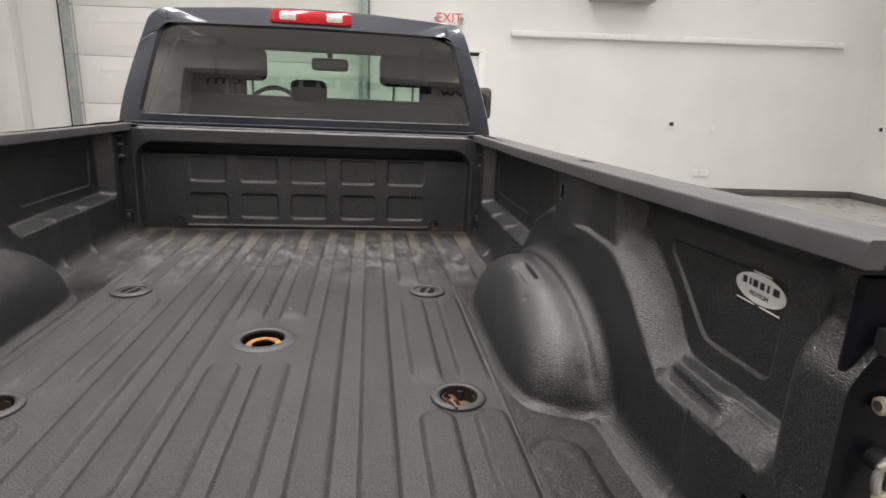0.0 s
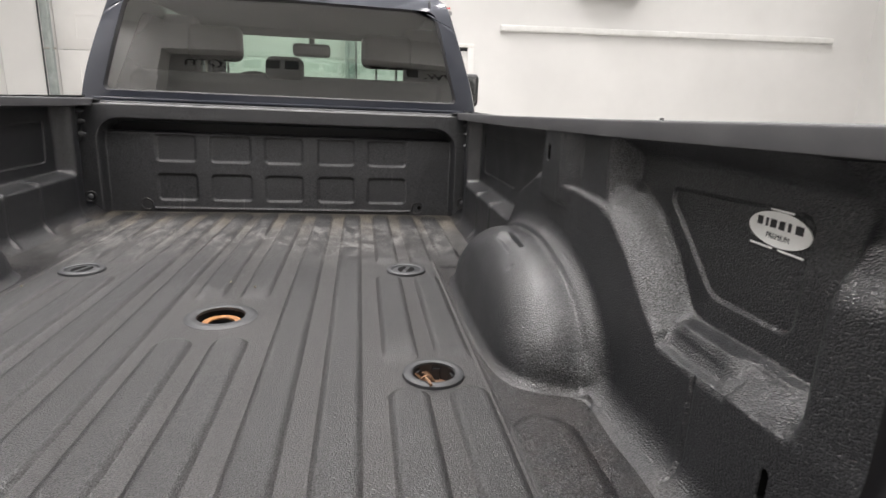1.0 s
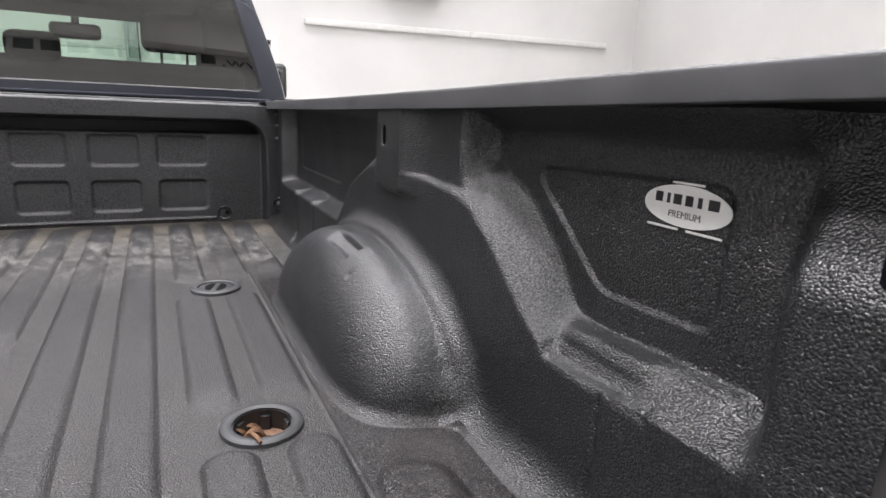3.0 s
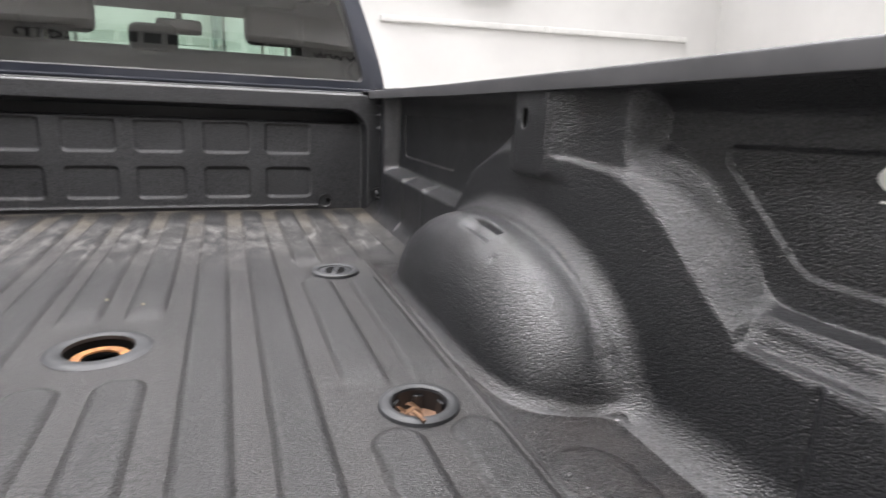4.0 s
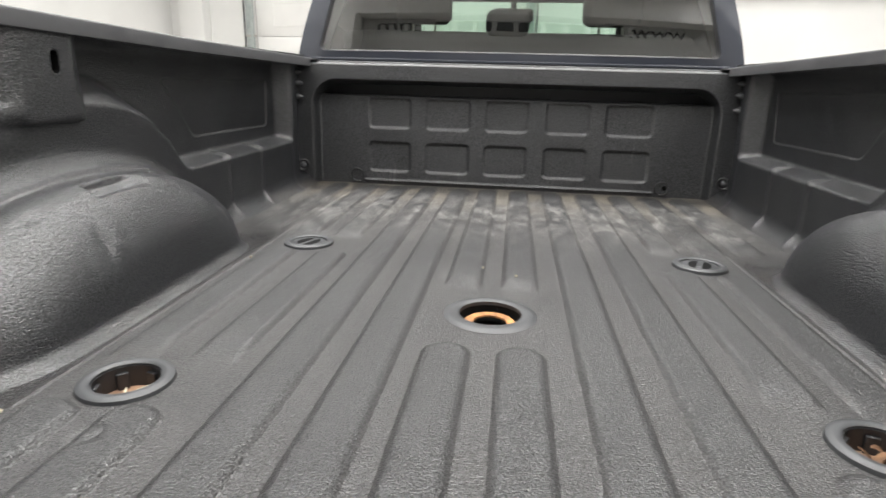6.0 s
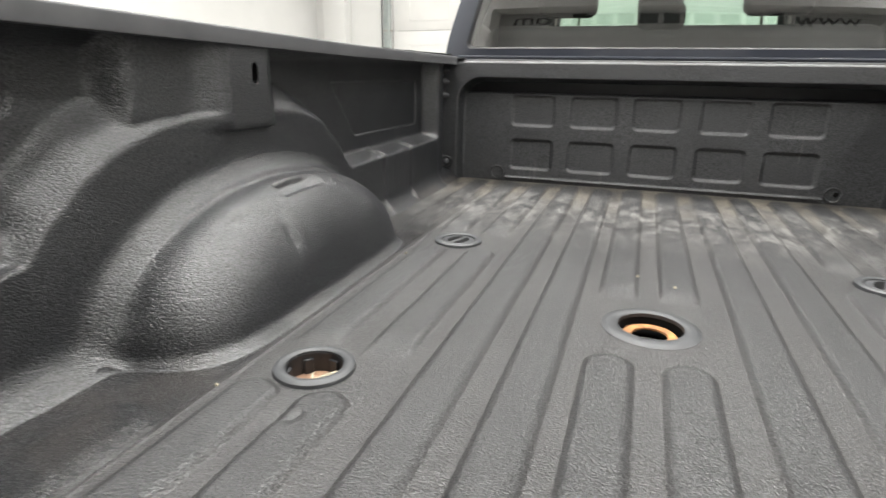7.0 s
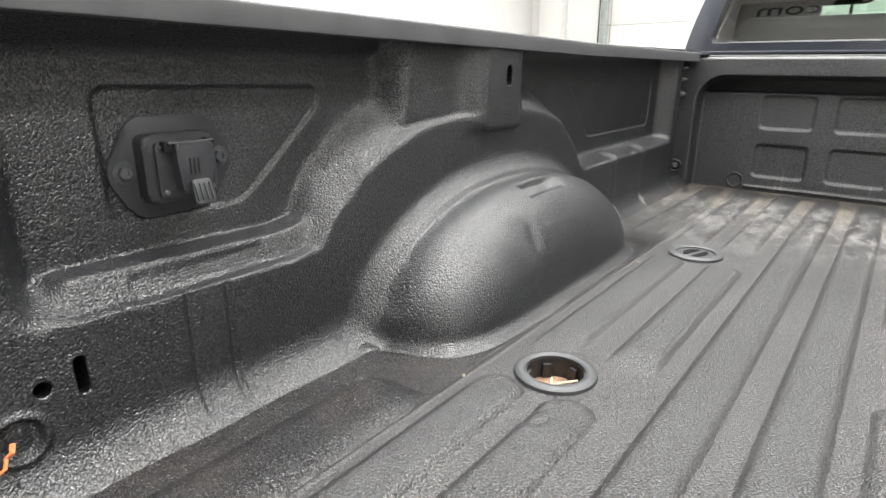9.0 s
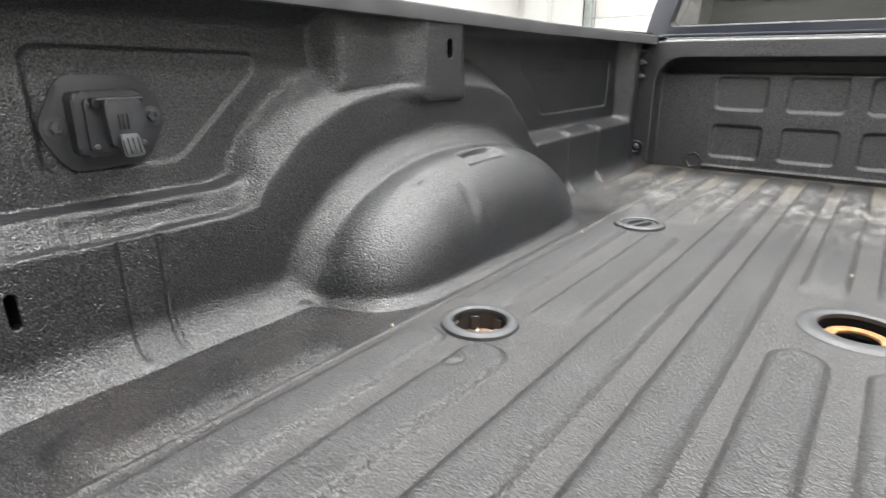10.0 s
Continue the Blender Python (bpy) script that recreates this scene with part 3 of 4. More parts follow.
# bed sides
def wall_x(y, z, s):
    """How far from the middle line the lining stands, at a height z and a place y along the bed; s is the side."""
    if s < 0:
        edge = np.interp(y, [-1.1, -0.73, -0.56, -0.515, -0.479, -0.416, -0.35, -0.262, -0.163, -0.05, 0.06, 0.17, 0.256, 0.327, 0.378, 0.40, 1.3],
                         [0.188, 0.183, 0.179, 0.188, 0.227, 0.278, 0.311, 0.340, 0.352, 0.354, 0.352, 0.340, 0.312, 0.258, 0.196, 0.178, 0.182])
        rise = np.interp(y, [-1.1, -0.56, -0.53, -0.49, -0.43, -0.35, -0.29, -0.25, -0.2, 0.0, 0.06, 0.15, 0.25, 0.33, 0.40, 1.3],
                         [0.030, 0.033, 0.044, 0.068, 0.070, 0.074, 0.066, 0.036, 0.022, 0.024, 0.060, 0.060, 0.042, 0.030, 0.020, 0.018])
    else:
        edge = np.interp(y, [-1.1, -0.78, -0.66, -0.61, -0.576, -0.522, -0.461, -0.395, -0.326, -0.206, 0.0, 0.1, 0.25, 0.312, 0.345, 1.3],
                         [0.196, 0.192, 0.186, 0.186, 0.203, 0.243, 0.292, 0.334, 0.354, 0.362, 0.364, 0.350, 0.285, 0.209, 0.180, 0.182])
        rise = np.interp(y, [-1.1, -0.61, -0.576, -0.53, -0.38, -0.32, -0.28, -0.23, -0.03, 0.03, 0.12, 0.22, 0.30, 0.36, 1.3],
                         [0.026, 0.030, 0.042, 0.066, 0.070, 0.058, 0.034, 0.022, 0.024, 0.060, 0.060, 0.042, 0.030, 0.020, 0.018])
    high, long_dip, shift = 0.862, s < 0, 0.0 if s < 0 else 0.034
    low = 0.797
    x = low + (high - low) * np.clip((z - edge) / rise, 0, 1)
    fold = np.interp(z - edge, [-0.004, 0.0, 0.034, 0.039], [low, low + 0.27 * (high - low), low + 0.42 * (high - low), high])
    dip = (0.9 * step(y, -0.862, -0.845) + 0.1 * step(y, -0.76, -0.72)) * (1 - step(y, -0.53, -0.50)) if long_dip else (0.5 * step(y, -0.866, -0.845) + 0.4 * step(y, -0.765, -0.745)) * (1 - step(y, -0.62, -0.585))
    x = x + (fold - x) * dip
    rear = step(y, -0.866, -0.902)
    x = x + rear * (0.798 + 0.066 * step(z, 0.355, 0.475) - x) * 0.95
    column = step(y + shift, -0.335, -0.30) * (1 - step(y + shift, -0.115, -0.10)) * step(z, 0.33, 0.36)
    x = x - column * np.maximum(x - 0.808, 0)
    pocket = step(y + shift, -0.175, -0.09) * (1 - step(y + shift, 0.030, 0.038)) * step(z, 0.315, 0.335)
    x = x - pocket * np.maximum(x - 0.783, 0)
    front = step(y, 1.10, 1.14)
    x = x + front * (0.803 + 0.045 * step(y, 1.195, 1.21) * step(z, 0.03, 0.06) - x)
    x = x - np.maximum(x - 0.80, 0) * step(z, 0.450, 0.512) * (1 - column) * (1 - rear)
    r = 0.060
    zc = np.clip(z, 0, r)
    x = x - (r - np.sqrt(np.maximum(r * r - (r - zc) ** 2, 0)))
    # wheel housing
    foot = np.clip(1 - z / 0.024, 0, 1)
    reach = np.where(y < -0.03, 0.404, 0.43) + 0.022 * (1 - np.sqrt(1 - foot**2))
    u = np.clip(np.abs(y + 0.03) / reach, 0, 1)
    h = 0.230 * (1 - u**2.15) ** (1 / 2.15) + 1e-4
    a = 0.161 * (1 - u**6) ** (1 / 2.4) + 0.016 * np.clip(1 - z / 0.2, 0, 1) * np.clip((1 - u) * 8, 0, 1)
    g = (u**2.15 + (z / 0.230) ** 2.15) ** (1 / 2.15)
    g = np.where(np.abs(y + 0.03) > reach, ((np.abs(y + 0.03) / reach) ** 2.15 + (z / 0.230) ** 2.15) ** (1 / 2.15), g)
    away = np.hypot(y + 0.03, z) * (g - 1) / g
    fr = 0.046 + 0.017 * np.clip(1 - z / 0.16, 0, 1)
    near = np.clip(1 - away / fr, 0, 1)
    x = np.where(z < 0.3, np.minimum(x, np.maximum(x - fr * (1 - np.sqrt(1 - near**2)), 0.764)), x)
    crown = h * 0.992
    tall = np.minimum(0.15, 0.85 * crown)
    deep = np.minimum(0.118, 0.74 * a)
    e = np.clip((z - crown + tall) / tall, 0, 1)
    barrel = 0.792 - a + deep * (1 - np.sqrt(1 - e**2))
    barrel = barrel + (0.792 - barrel) * np.clip((z - crown) / (h - crown), 0, 1)
    barrel = barrel - 0.03 * (1 - np.sqrt(1 - foot**2)) * np.clip((1 - u) * 12, 0, 1)
    return np.minimum(x, np.where(z < h, barrel, 1.0)), (barrel < x - 0.002) & (z < h)


# openings in the bed side: place along, height, width, length
HOLES = {-1: ((-0.020, 0.425, 0.020, 0.040), (-0.854, 0.1205, 0.0125, 0.045), (-0.892, 0.119, 0.017, 0.0172)),
         1: ((-0.048, 0.430, 0.020, 0.040), (-0.870, 0.1205, 0.0125, 0.045), (-0.908, 0.119, 0.017, 0.0172))}


def side_panel(s):
    ys = np.r_[np.linspace(REAR, -0.82, 60, endpoint=False), np.linspace(-0.82, -0.48, 130, endpoint=False), np.linspace(-0.48, 0.42, 330, endpoint=False), np.linspace(0.42, BULK + 0.03, 250)]
    zs = np.r_[np.linspace(0, 0.30, 1500), np.linspace(0.3003, 0.497, 300)]
    n = 380
    rows, marks = [], []
    for y in ys:
        x, m = wall_x(np.full(zs.shape, y), zs, s)
        arc = np.r_[0, np.cumsum(np.hypot(np.diff(x), np.diff(zs)))]
        knee = np.interp(0.30, zs, arc)
        at = np.r_[np.linspace(0, knee, 260, endpoint=False), np.linspace(knee, arc[-1], n - 260)]
        rows.append(np.stack([np.interp(at, arc, x), np.full(n, y), np.interp(at, arc, zs)], -1))
        marks.append(np.interp(at, arc, m.astype(float)))
    P, mark = np.array(rows), np.array(marks)
    join = np.clip(soften(np.abs(np.gradient(mark, axis=1)), 6, 1) * 18, 0, 1)[..., None] * step(P[..., 2:], 0.03, 0.06)
    wide = soften(soften(P, 5.3, 1), 3.4, 0)
    P = soften(soften(P, 2.3, 1), 2.4, 0)
    P = P + (wide - P) * soften(join, 3, 0)
    P = P + (soften(P, 3.6, 1) - P) * step(P[..., 1:2], 0.40, 0.46) * step(P[..., 2:], 0.10, 0.14)
    P[..., 2] -= 0.004 * (1 - step(P[..., 2], 0.0, 0.01))
    N = grid_normals(P)
    N *= np.sign(-N[..., :1].mean())
    y, z, x = P[..., 1], P[..., 2], P[..., 0]
    wall = step(x, 0.77, 0.785)
    d = np.zeros(y.shape)
    if s < 0:
        rear_panel = [(-0.772, 0.421), (-0.450, 0.413), (-0.446, 0.386), (-0.591, 0.259), (-0.771, 0.263)]
        front_panel = [(0.41, 0.400), (1.045, 0.398), (1.03, 0.243), (0.544, 0.245)]
    else:
        rear_panel = [(-0.797, 0.424), (-0.487, 0.412), (-0.482, 0.392), (-0.625, 0.268), (-0.795, 0.272)]
        front_panel = [(0.398, 0.410), (1.05, 0.406), (1.025, 0.250), (0.527, 0.255)]
    d -= 0.0055 * step(inside(y, z, rounded(rear_panel, 0.024)), -0.004, 0.004) * wall
    d -= 0.004 * step(inside(y, z, rounded(front_panel, 0.02)), -0.004, 0.004) * wall
    # stake pocket
    shift = 0.0 if s < 0 else 0.034
    flank = step(y + shift, -0.115, -0.085) * (1 - step(y + shift, 0.032, 0.038)) * step(z, 0.316, 0.330)
    d += flank * np.maximum(x - 0.7815, 0)
    # pressed grooves down to the floor, and dips along the shelf
    foot = (1 - step(z, 0.17, 0.185)) * step(z, 0.004, 0.02)
    for c in (-0.725, -0.670) if s < 0 else (-0.713,):
        d -= 0.0045 * np.exp(-((y - c) / 0.0045) ** 2) * foot
    d -= 0.002 * step(y, -0.728, -0.721) * (1 - step(y, -0.673, -0.666)) * foot * (s < 0)
    for c in (0.615, 0.835):
        crest = np.exp(-((y - c) / 0.011) ** 2)
        d += (0.003 + 0.007 * np.exp(-((z - 0.182) / 0.012) ** 2) + 0.005 * (1 - step(z, 0.012, 0.05))) * crest * (1 - step(z, 0.185, 0.215)) * step(z, 0.002, 0.02)
    shelf = step(z, 0.172, 0.184) * (1 - step(z, 0.20, 0.212))
    d -= 0.003 * shelf * step(y, -0.785, -0.775) * (1 - step(y, -0.605, -0.595))
    # recess on top of the wheel housing, with a raised pad round it
    top = step(z, 0.12, 0.15)
    slot = inside(y, x, [(-0.085 - shift, 0.683), (0.06 - shift, 0.683), (0.06 - shift, 0.715), (-0.085 - shift, 0.715)])
    pad = inside(y, x, rounded([(-0.14, 0.660), (0.12 - shift, 0.660), (0.12 - shift, 0.734), (-0.14, 0.734)], [0.01, 0.036, 0.036, 0.01]))
    d += 0.0026 * step(pad, -0.018, 0.018) * step(y, -0.14, -0.02) * top * (z < 0.3)
    d -= 0.0125 * step(slot, -0.004, 0.008) * (1 - 0.85 * step(y + shift, 0.0, 0.062)) * top * (z < 0.3)
    if s < 0:
        # two knocks in this housing
        d -= 0.0045 * np.exp(-(((y + 0.14) / 0.013) ** 2 + ((z - 0.14) / 0.026) ** 2)) * (x < 0.70) * (z < 0.2)
        d += 0.0022 * np.exp(-(((y + 0.112) / 0.014) ** 2 + ((z - 0.135) / 0.03) ** 2)) * (x < 0.70) * (z < 0.2)
        d -= 0.0035 * np.exp(-(((y + 0.225) / 0.022) ** 2 + ((x - 0.70) / 0.007) ** 2)) * top * (z < 0.3)
    else:
        d -= 0.0025 * np.exp(-(((y + 0.17) / 0.008) ** 2 + ((x - 0.672) / 0.006) ** 2)) * top * (z < 0.3)
    # shallow valley where the housing meets the wall
    on = step(soften(soften(mark, 8, 1), 8, 0), 0.08, 0.5)
    d -= 0.0075 * step(x, 0.690, 0.764) * (1 - step(x, 0.760, 0.800)) * on * step(z, 0.03, 0.09) * (1 - step(z, 0.25, 0.31))
    # end cup at the rear
    cup = np.hypot(y + 0.922, z - 0.074) - 0.022
    d -= 0.007 * step(cup, 0.002, -0.004)
    d += 0.004 * np.exp(-((cup - 0.004) / 0.0045) ** 2)
    # hand-sprayed unevenness
    d += 0.0012 * np.sin(9 * y + 3 * s) * np.sin(23 * z + 1) + 0.0007 * np.sin(31 * y - 17 * z + s)
    P = P + N * d[..., None]
    P[..., 0] *= s
    fm = mark[:-1, :-1] > 0.5
    cut = np.zeros(fm.shape, bool)
    mid = (P[:-1, :-1] + P[1:, 1:]) / 2
    for hy, hz, w, h in HOLES[s]:
        cut |= (np.hypot(mid[..., 1] - hy, np.maximum(np.abs(mid[..., 2] - hz) - h / 2 + w / 2, 0)) < w / 2 + 0.003) & (np.abs(mid[..., 0]) > 0.74)
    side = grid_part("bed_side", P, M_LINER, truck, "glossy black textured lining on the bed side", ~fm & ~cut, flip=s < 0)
    for hy, hz, w, h in HOLES[s]:
        rings = []
        for grow, deep in ((0.009, 0.002), (0.006, -0.0004), (0.0015, -0.0003), (0.0, 0.0015), (-0.0005, 0.03)):
            ring = []
            for py, pz in capsule(w + 2 * grow, h + 2 * grow):
                row = P[np.argmin(np.abs(P[:, 60, 1] - hy - py))]
                row = row[np.abs(row[:, 0]) > 0.74]
                ring.append((s * (np.interp(hz + pz, row[:, 2], np.abs(row[:, 0])) + deep), hy + py, hz + pz))
            rings.append(ring)
        bm = bmesh.new()
        vs = [[bm.verts.new(p) for p in r] for r in rings]
        for a, b in zip(vs[:-1], vs[1:-1]):
            for k in range(len(a)):
                bm.faces.new((a[k], a[(k + 1) % len(a)], b[(k + 1) % len(a)], b[k]))
        for v in vs[-1]:
            bm.verts.remove(v)
        slot = part("slot", bm, M_LINER, side)
        # inside of the opening, near-black to carry its shade
        bm = bmesh.new()
        a, b = [[bm.verts.new(p) for p in r] for r in rings[-2:]]
        bm.faces.new(b)
        for k in range(len(a)):
            bm.faces.new((a[k], a[(k + 1) % len(a)], b[(k + 1) % len(a)], b[k]))
        part("hollow", bm, M_HOLE_SHADE, slot)
    grid_part("wheel_housing", P, M_LINER, truck, "rounded black wheel housing with a pressed slot on top", fm, flip=s < 0)
    return side


for s in (-1, 1):
    side = side_panel(s)
    face = Matrix(((0, 0, -s, 0), (-s, 0, 0, 0), (0, 1, 0, 0), (0, 0, 0, 1)))

    # rail cap
    cap = bmesh.new()
    lip = 0.031
    prof = rounded([(0.776, -lip), (0.776, 0.0), (0.83, 0.0), (0.91, -0.008), (0.955, -0.035), (0.965, -0.09), (0.945, -0.09), (0.935, -0.050), (0.88, -0.024), (0.80, -0.016), (0.80, -lip)], [0.002, 0.005] + [0.006] * 8 + [0.002], 4)
    rings = []
    for y, zt in ((REAR - 0.008, 0.525 if s < 0 else 0.536), (-0.4, 0.513 if s < 0 else 0.519), (0.4, 0.496 if s < 0 else 0.501), (BULK + 0.02, 0.487)):
        rings.append([cap.verts.new((s * px, y, zt + pz)) for px, pz in prof])
    for a, b in zip(rings, rings[1:]):
        for k in range(len(prof)):
            cap.faces.new((a[k], a[(k + 1) % len(prof)], b[(k + 1) % len(prof)], b[k]))
    cap.faces.new(rings[0])
    cap.faces.new(rings[-1][::-1])
    rail = part("rail_cap", cap, M_CAP, truck, "charcoal plastic rail cap along the bed top", sharp=50)

    # flat patch on the rail, its colour standing for the opening's shade
    part("stake_hole_shade", slab(rounded([(-0.012, -0.03), (0.012, -0.03), (0.012, 0.03), (-0.012, 0.03)], 0.010), 0.0012, pose(s * 0.84, -0.04, 0.5042 if s < 0 else 0.5095, -0.8, 2.5 * s, 0)), M_HOLE_SHADE, rail)

    # tie-down ring in the front corner, turned towards the middle of the bed
    turned = Matrix.Translation((s * 0.814, BULK - 0.012, 0.074)) @ pose(0, 0, 0, 0, 0, -20 * s) @ Matrix(((1, 0, 0, 0), (0, 0, -1, 0), (0, 1, 0, 0), (0, 0, 0, 1)))
    tie = part("tie_down", lathe([(0.011, -0.045), (0.011, 0.004), (0.008, 0.007), (0.004, 0.0075)], 16, turned), M_BOLT, truck)
    bow = [turned @ Vector((0.021 * math.cos(a), 0.021 * math.sin(a), 0.003)) for a in (math.tau * k / 28 for k in range(29))]
    part("ring", tube(bow, 0.0048, 10), M_BLACK, tie)

    # seam strip and bolts where the side meets the front panel
    strip = part("corner_strip", box(s * 0.842 - 0.012, s * 0.842 + 0.012, BULK - 0.05, BULK + 0.01, 0.31, 0.475, 0.004), M_LINER, truck)
    for z in (0.34, 0.392, 0.435):
        part("bolt", lathe([(0.013, 0), (0.013, 0.006), (0.009, 0.013), (0.005, 0.024)], 10, Matrix.Translation((s * 0.83, BULK - 0.012, z)) @ face), M_BOLT, strip)

    # outer panel, with its wheel opening, and the wheels
    arch = [(-0.03 + 0.47 * math.cos(a), -0.34 + 0.47 * math.sin(a)) for a in (math.pi * k / 24 for k in range(25))]
    outline = [(REAR - 0.02, 0.47), (REAR - 0.02, -0.25), (-0.5, -0.25)] + arch[::-1][1:-1] + [(0.44, -0.25), (1.36, -0.25), (1.36, 0.45)]
    side_m = Matrix(((0, 0, 1, s * 0.95 - (0.0 if s > 0 else 0.02)), (1, 0, 0, 0), (0, 1, 0, 0), (0, 0, 0, 1)))
    part("outer_panel", slab(outline, 0.02, side_m), M_PAINT, truck, "slate blue painted outer bed side")
    for wy in (-0.03, 3.75):
        wm = Matrix.Translation((s * 0.80, wy, -0.40)) @ pose(0, 0, 0, 0, 90 * s, 0)
        wheel = part("wheel", lathe([(0.22, -0.12), (0.36, -0.13), (0.395, -0.10), (0.40, 0.0), (0.395, 0.10), (0.36, 0.13), (0.22, 0.12)], 40, wm), M_TYRE, truck)
        part("rim", lathe([(0.05, 0.13), (0.07, 0.125), (0.18, 0.09), (0.21, 0.125), (0.225, 0.122)], 32, wm), M_STEEL, wheel)

# front panel of the bed
nx, nz = np.linspace(-0.862, 0.862, 370), np.linspace(-0.006, 0.478, 150)
X, Z = np.meshgrid(nx, nz, indexing="ij")
ax = np.abs(X)
corner = np.hypot(np.maximum(ax - 0.675, 0), np.maximum(Z - 0.312, 0)) - 0.095
deep = 1 - step(corner, -0.014, 0.004)
Yb = BULK + 0.05 * deep
for c0, c1 in ((-0.557, -0.386), (-0.327, -0.150), (-0.092, 0.078), (0.143, 0.312), (0.370, 0.549)):
    mid, half = (c0 + c1) / 2, (c1 - c0) / 2
    for z0, z1 in ((0.051, 0.172), (0.225, 0.345)):
        d = np.hypot(np.maximum(np.abs(X - mid) - half + 0.02, 0), np.maximum(np.abs(Z - (z0 + z1) / 2) - (z1 - z0) / 2 + 0.02, 0)) - 0.02
        Yb = Yb + 0.009 * (1 - step(d, -0.009, 0.003))
Yb = Yb + 0.048 * step(Z, 0.350, 0.358) * deep
Yb = Yb - 0.006 * np.exp(-((Z - 0.014) / 0.005) ** 2) * (ax < 0.575)
Yb = Yb + 0.02 * step(Z, 0.466, 0.478) + 0.0008 * np.sin(11 * X) * np.sin(19 * Z)
bulkhead = grid_part("front_panel", np.stack([X, Yb, Z], -1), M_BULK, truck, "black front panel pressed with two rows of squares", ~((deep > 0.98) & (Z > 0.356))[1:, 1:])
# added dark panel: shade of the open gap towards the cab, as colour
part("gap_shade_panel", box(-0.80, 0.80, BULK + 0.095, BULK + 0.108, 0.32, 0.47, 0.003), M_RUBBER, bulkhead)
part("top_rail", box(-0.85, 0.85, BULK + 0.012, BULK + 0.085, 0.43, 0.479, 0.006), M_BULK, bulkhead)
for s in (-1, 1):
    plug = part("drain_plug", lathe([(0.026, 0), (0.029, 0.003), (0.026, 0.006), (0.021, 0.0035)], 24, Matrix.Translation((s * 0.607, BULK + 0.051, 0.034)) @ pose(0, 0, 0, 90, 0, 0), True), M_LINER, bulkhead)
    if s > 0:
        # flat disc, coloured as dark as the shade in a drain opening
        part("drain_hole_shade", lathe([(0.009, 0.0), (0.009, 0.004)], 14, Matrix.Translation((0.617, BULK + 0.05, 0.036)) @ pose(0, 0, 0, 90, 0, 0)), M_HOLE_SHADE, plug)
    part("lip_clip", box(s * 0.79 - 0.04, s * 0.79 + 0.04, BULK - 0.003, BULK + 0.03, 0.4795, 0.484, 0.0015), M_LINER, bulkhead)


# hitch sockets in the floor
def socket_ring(x, y, capped):
    ring = part("hitch_socket", lathe([(0.044, -0.004), (0.044, 0.006), (0.047, 0.0085), (0.056, 0.0085), (0.0615, 0.005), (0.063, -0.002)], 48, pose(x, y, 0.001), True), M_RING, truck, "grey plastic ring round a hitch socket")
    if capped:
        lid = part("cover", lathe([(0.001, 0.004), (0.042, 0.004), (0.0445, 0.002), (0.0445, -0.004), (0.001, -0.004)], 40, pose(x, y, 0.001)), M_RING, ring)
        for k in (-1, 1):
            hole = [(0.030 * math.cos(a), 0.007 + 0.019 * math.sin(a)) for a in (math.pi * j / 14 for j in range(15))]
            # flat half-moon on the cover, the shade of a hole as colour
            part("finger_hole_shade", slab([(p[0], k * p[1]) for p in hole][::k], 0.001, pose(x, y, 0.0052, 0, 0, 70)), M_HOLE_SHADE, lid)
        return
    part("sleeve", lathe([(0.0445, 0.004), (0.0425, 0.004), (0.0425, -0.05), (0.0445, -0.05)], 48, pose(x, y, 0), True), M_BLACK, ring)
    for k in range(6):
        a = 60 * k + 15
        part("rib", box(0.0375, 0.043, -0.008, 0.008, -0.03, -0.004, 0.001, 1, pose(x, y, 0, 0, 0, a)), M_BLACK, ring)
    pan = part("socket_pan", lathe([(0.001, -0.038), (0.020, -0.038), (0.024, -0.030), (0.044, -0.028), (0.044, -0.06), (0.001, -0.06)], 40, pose(x, y, 0)), M_DULLRUST, ring)
    part("cross_bar", box(-0.010, 0.010, -0.03, 0.03, -0.041, -0.028, 0.002, 2, pose(x, y, 0, 0, 0, 20)), M_DULLRUST, pan)


for s in (-1, 1):
    socket_ring(s * PX, PUCKS["front"], True)
    socket_ring(s * PX, PUCKS["rear"], False)
goose = part("gooseneck_socket", lathe([(0.057, -0.004), (0.057, 0.003), (0.061, 0.0055), (0.076, 0.0045), (0.080, 0.003), (0.086, 0.0)], 56, pose(0, 0, 0.001), True), M_RING, truck, "flush grey ring round the gooseneck hole")
# sleeve, funnel and pan coloured near-black for the shade down the hole
part("sleeve", lathe([(0.061, 0.0), (0.058, 0.0), (0.058, -0.045), (0.061, -0.045)], 48, pose(0, 0, 0), True), M_HOLE_SHADE, goose)
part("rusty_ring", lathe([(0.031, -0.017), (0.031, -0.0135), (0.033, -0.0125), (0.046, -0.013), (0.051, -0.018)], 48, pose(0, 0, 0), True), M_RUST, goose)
part("funnel", lathe([(0.051, -0.036), (0.059, -0.030), (0.059, -0.034), (0.051, -0.040)], 40, pose(0, 0, 0), True), M_HOLE_SHADE, goose)
part("socket_pan", lathe([(0.001, -0.075), (0.06, -0.075), (0.06, -0.08), (0.001, -0.08)], 32, pose(0, 0, 0)), M_HOLE_SHADE, goose)


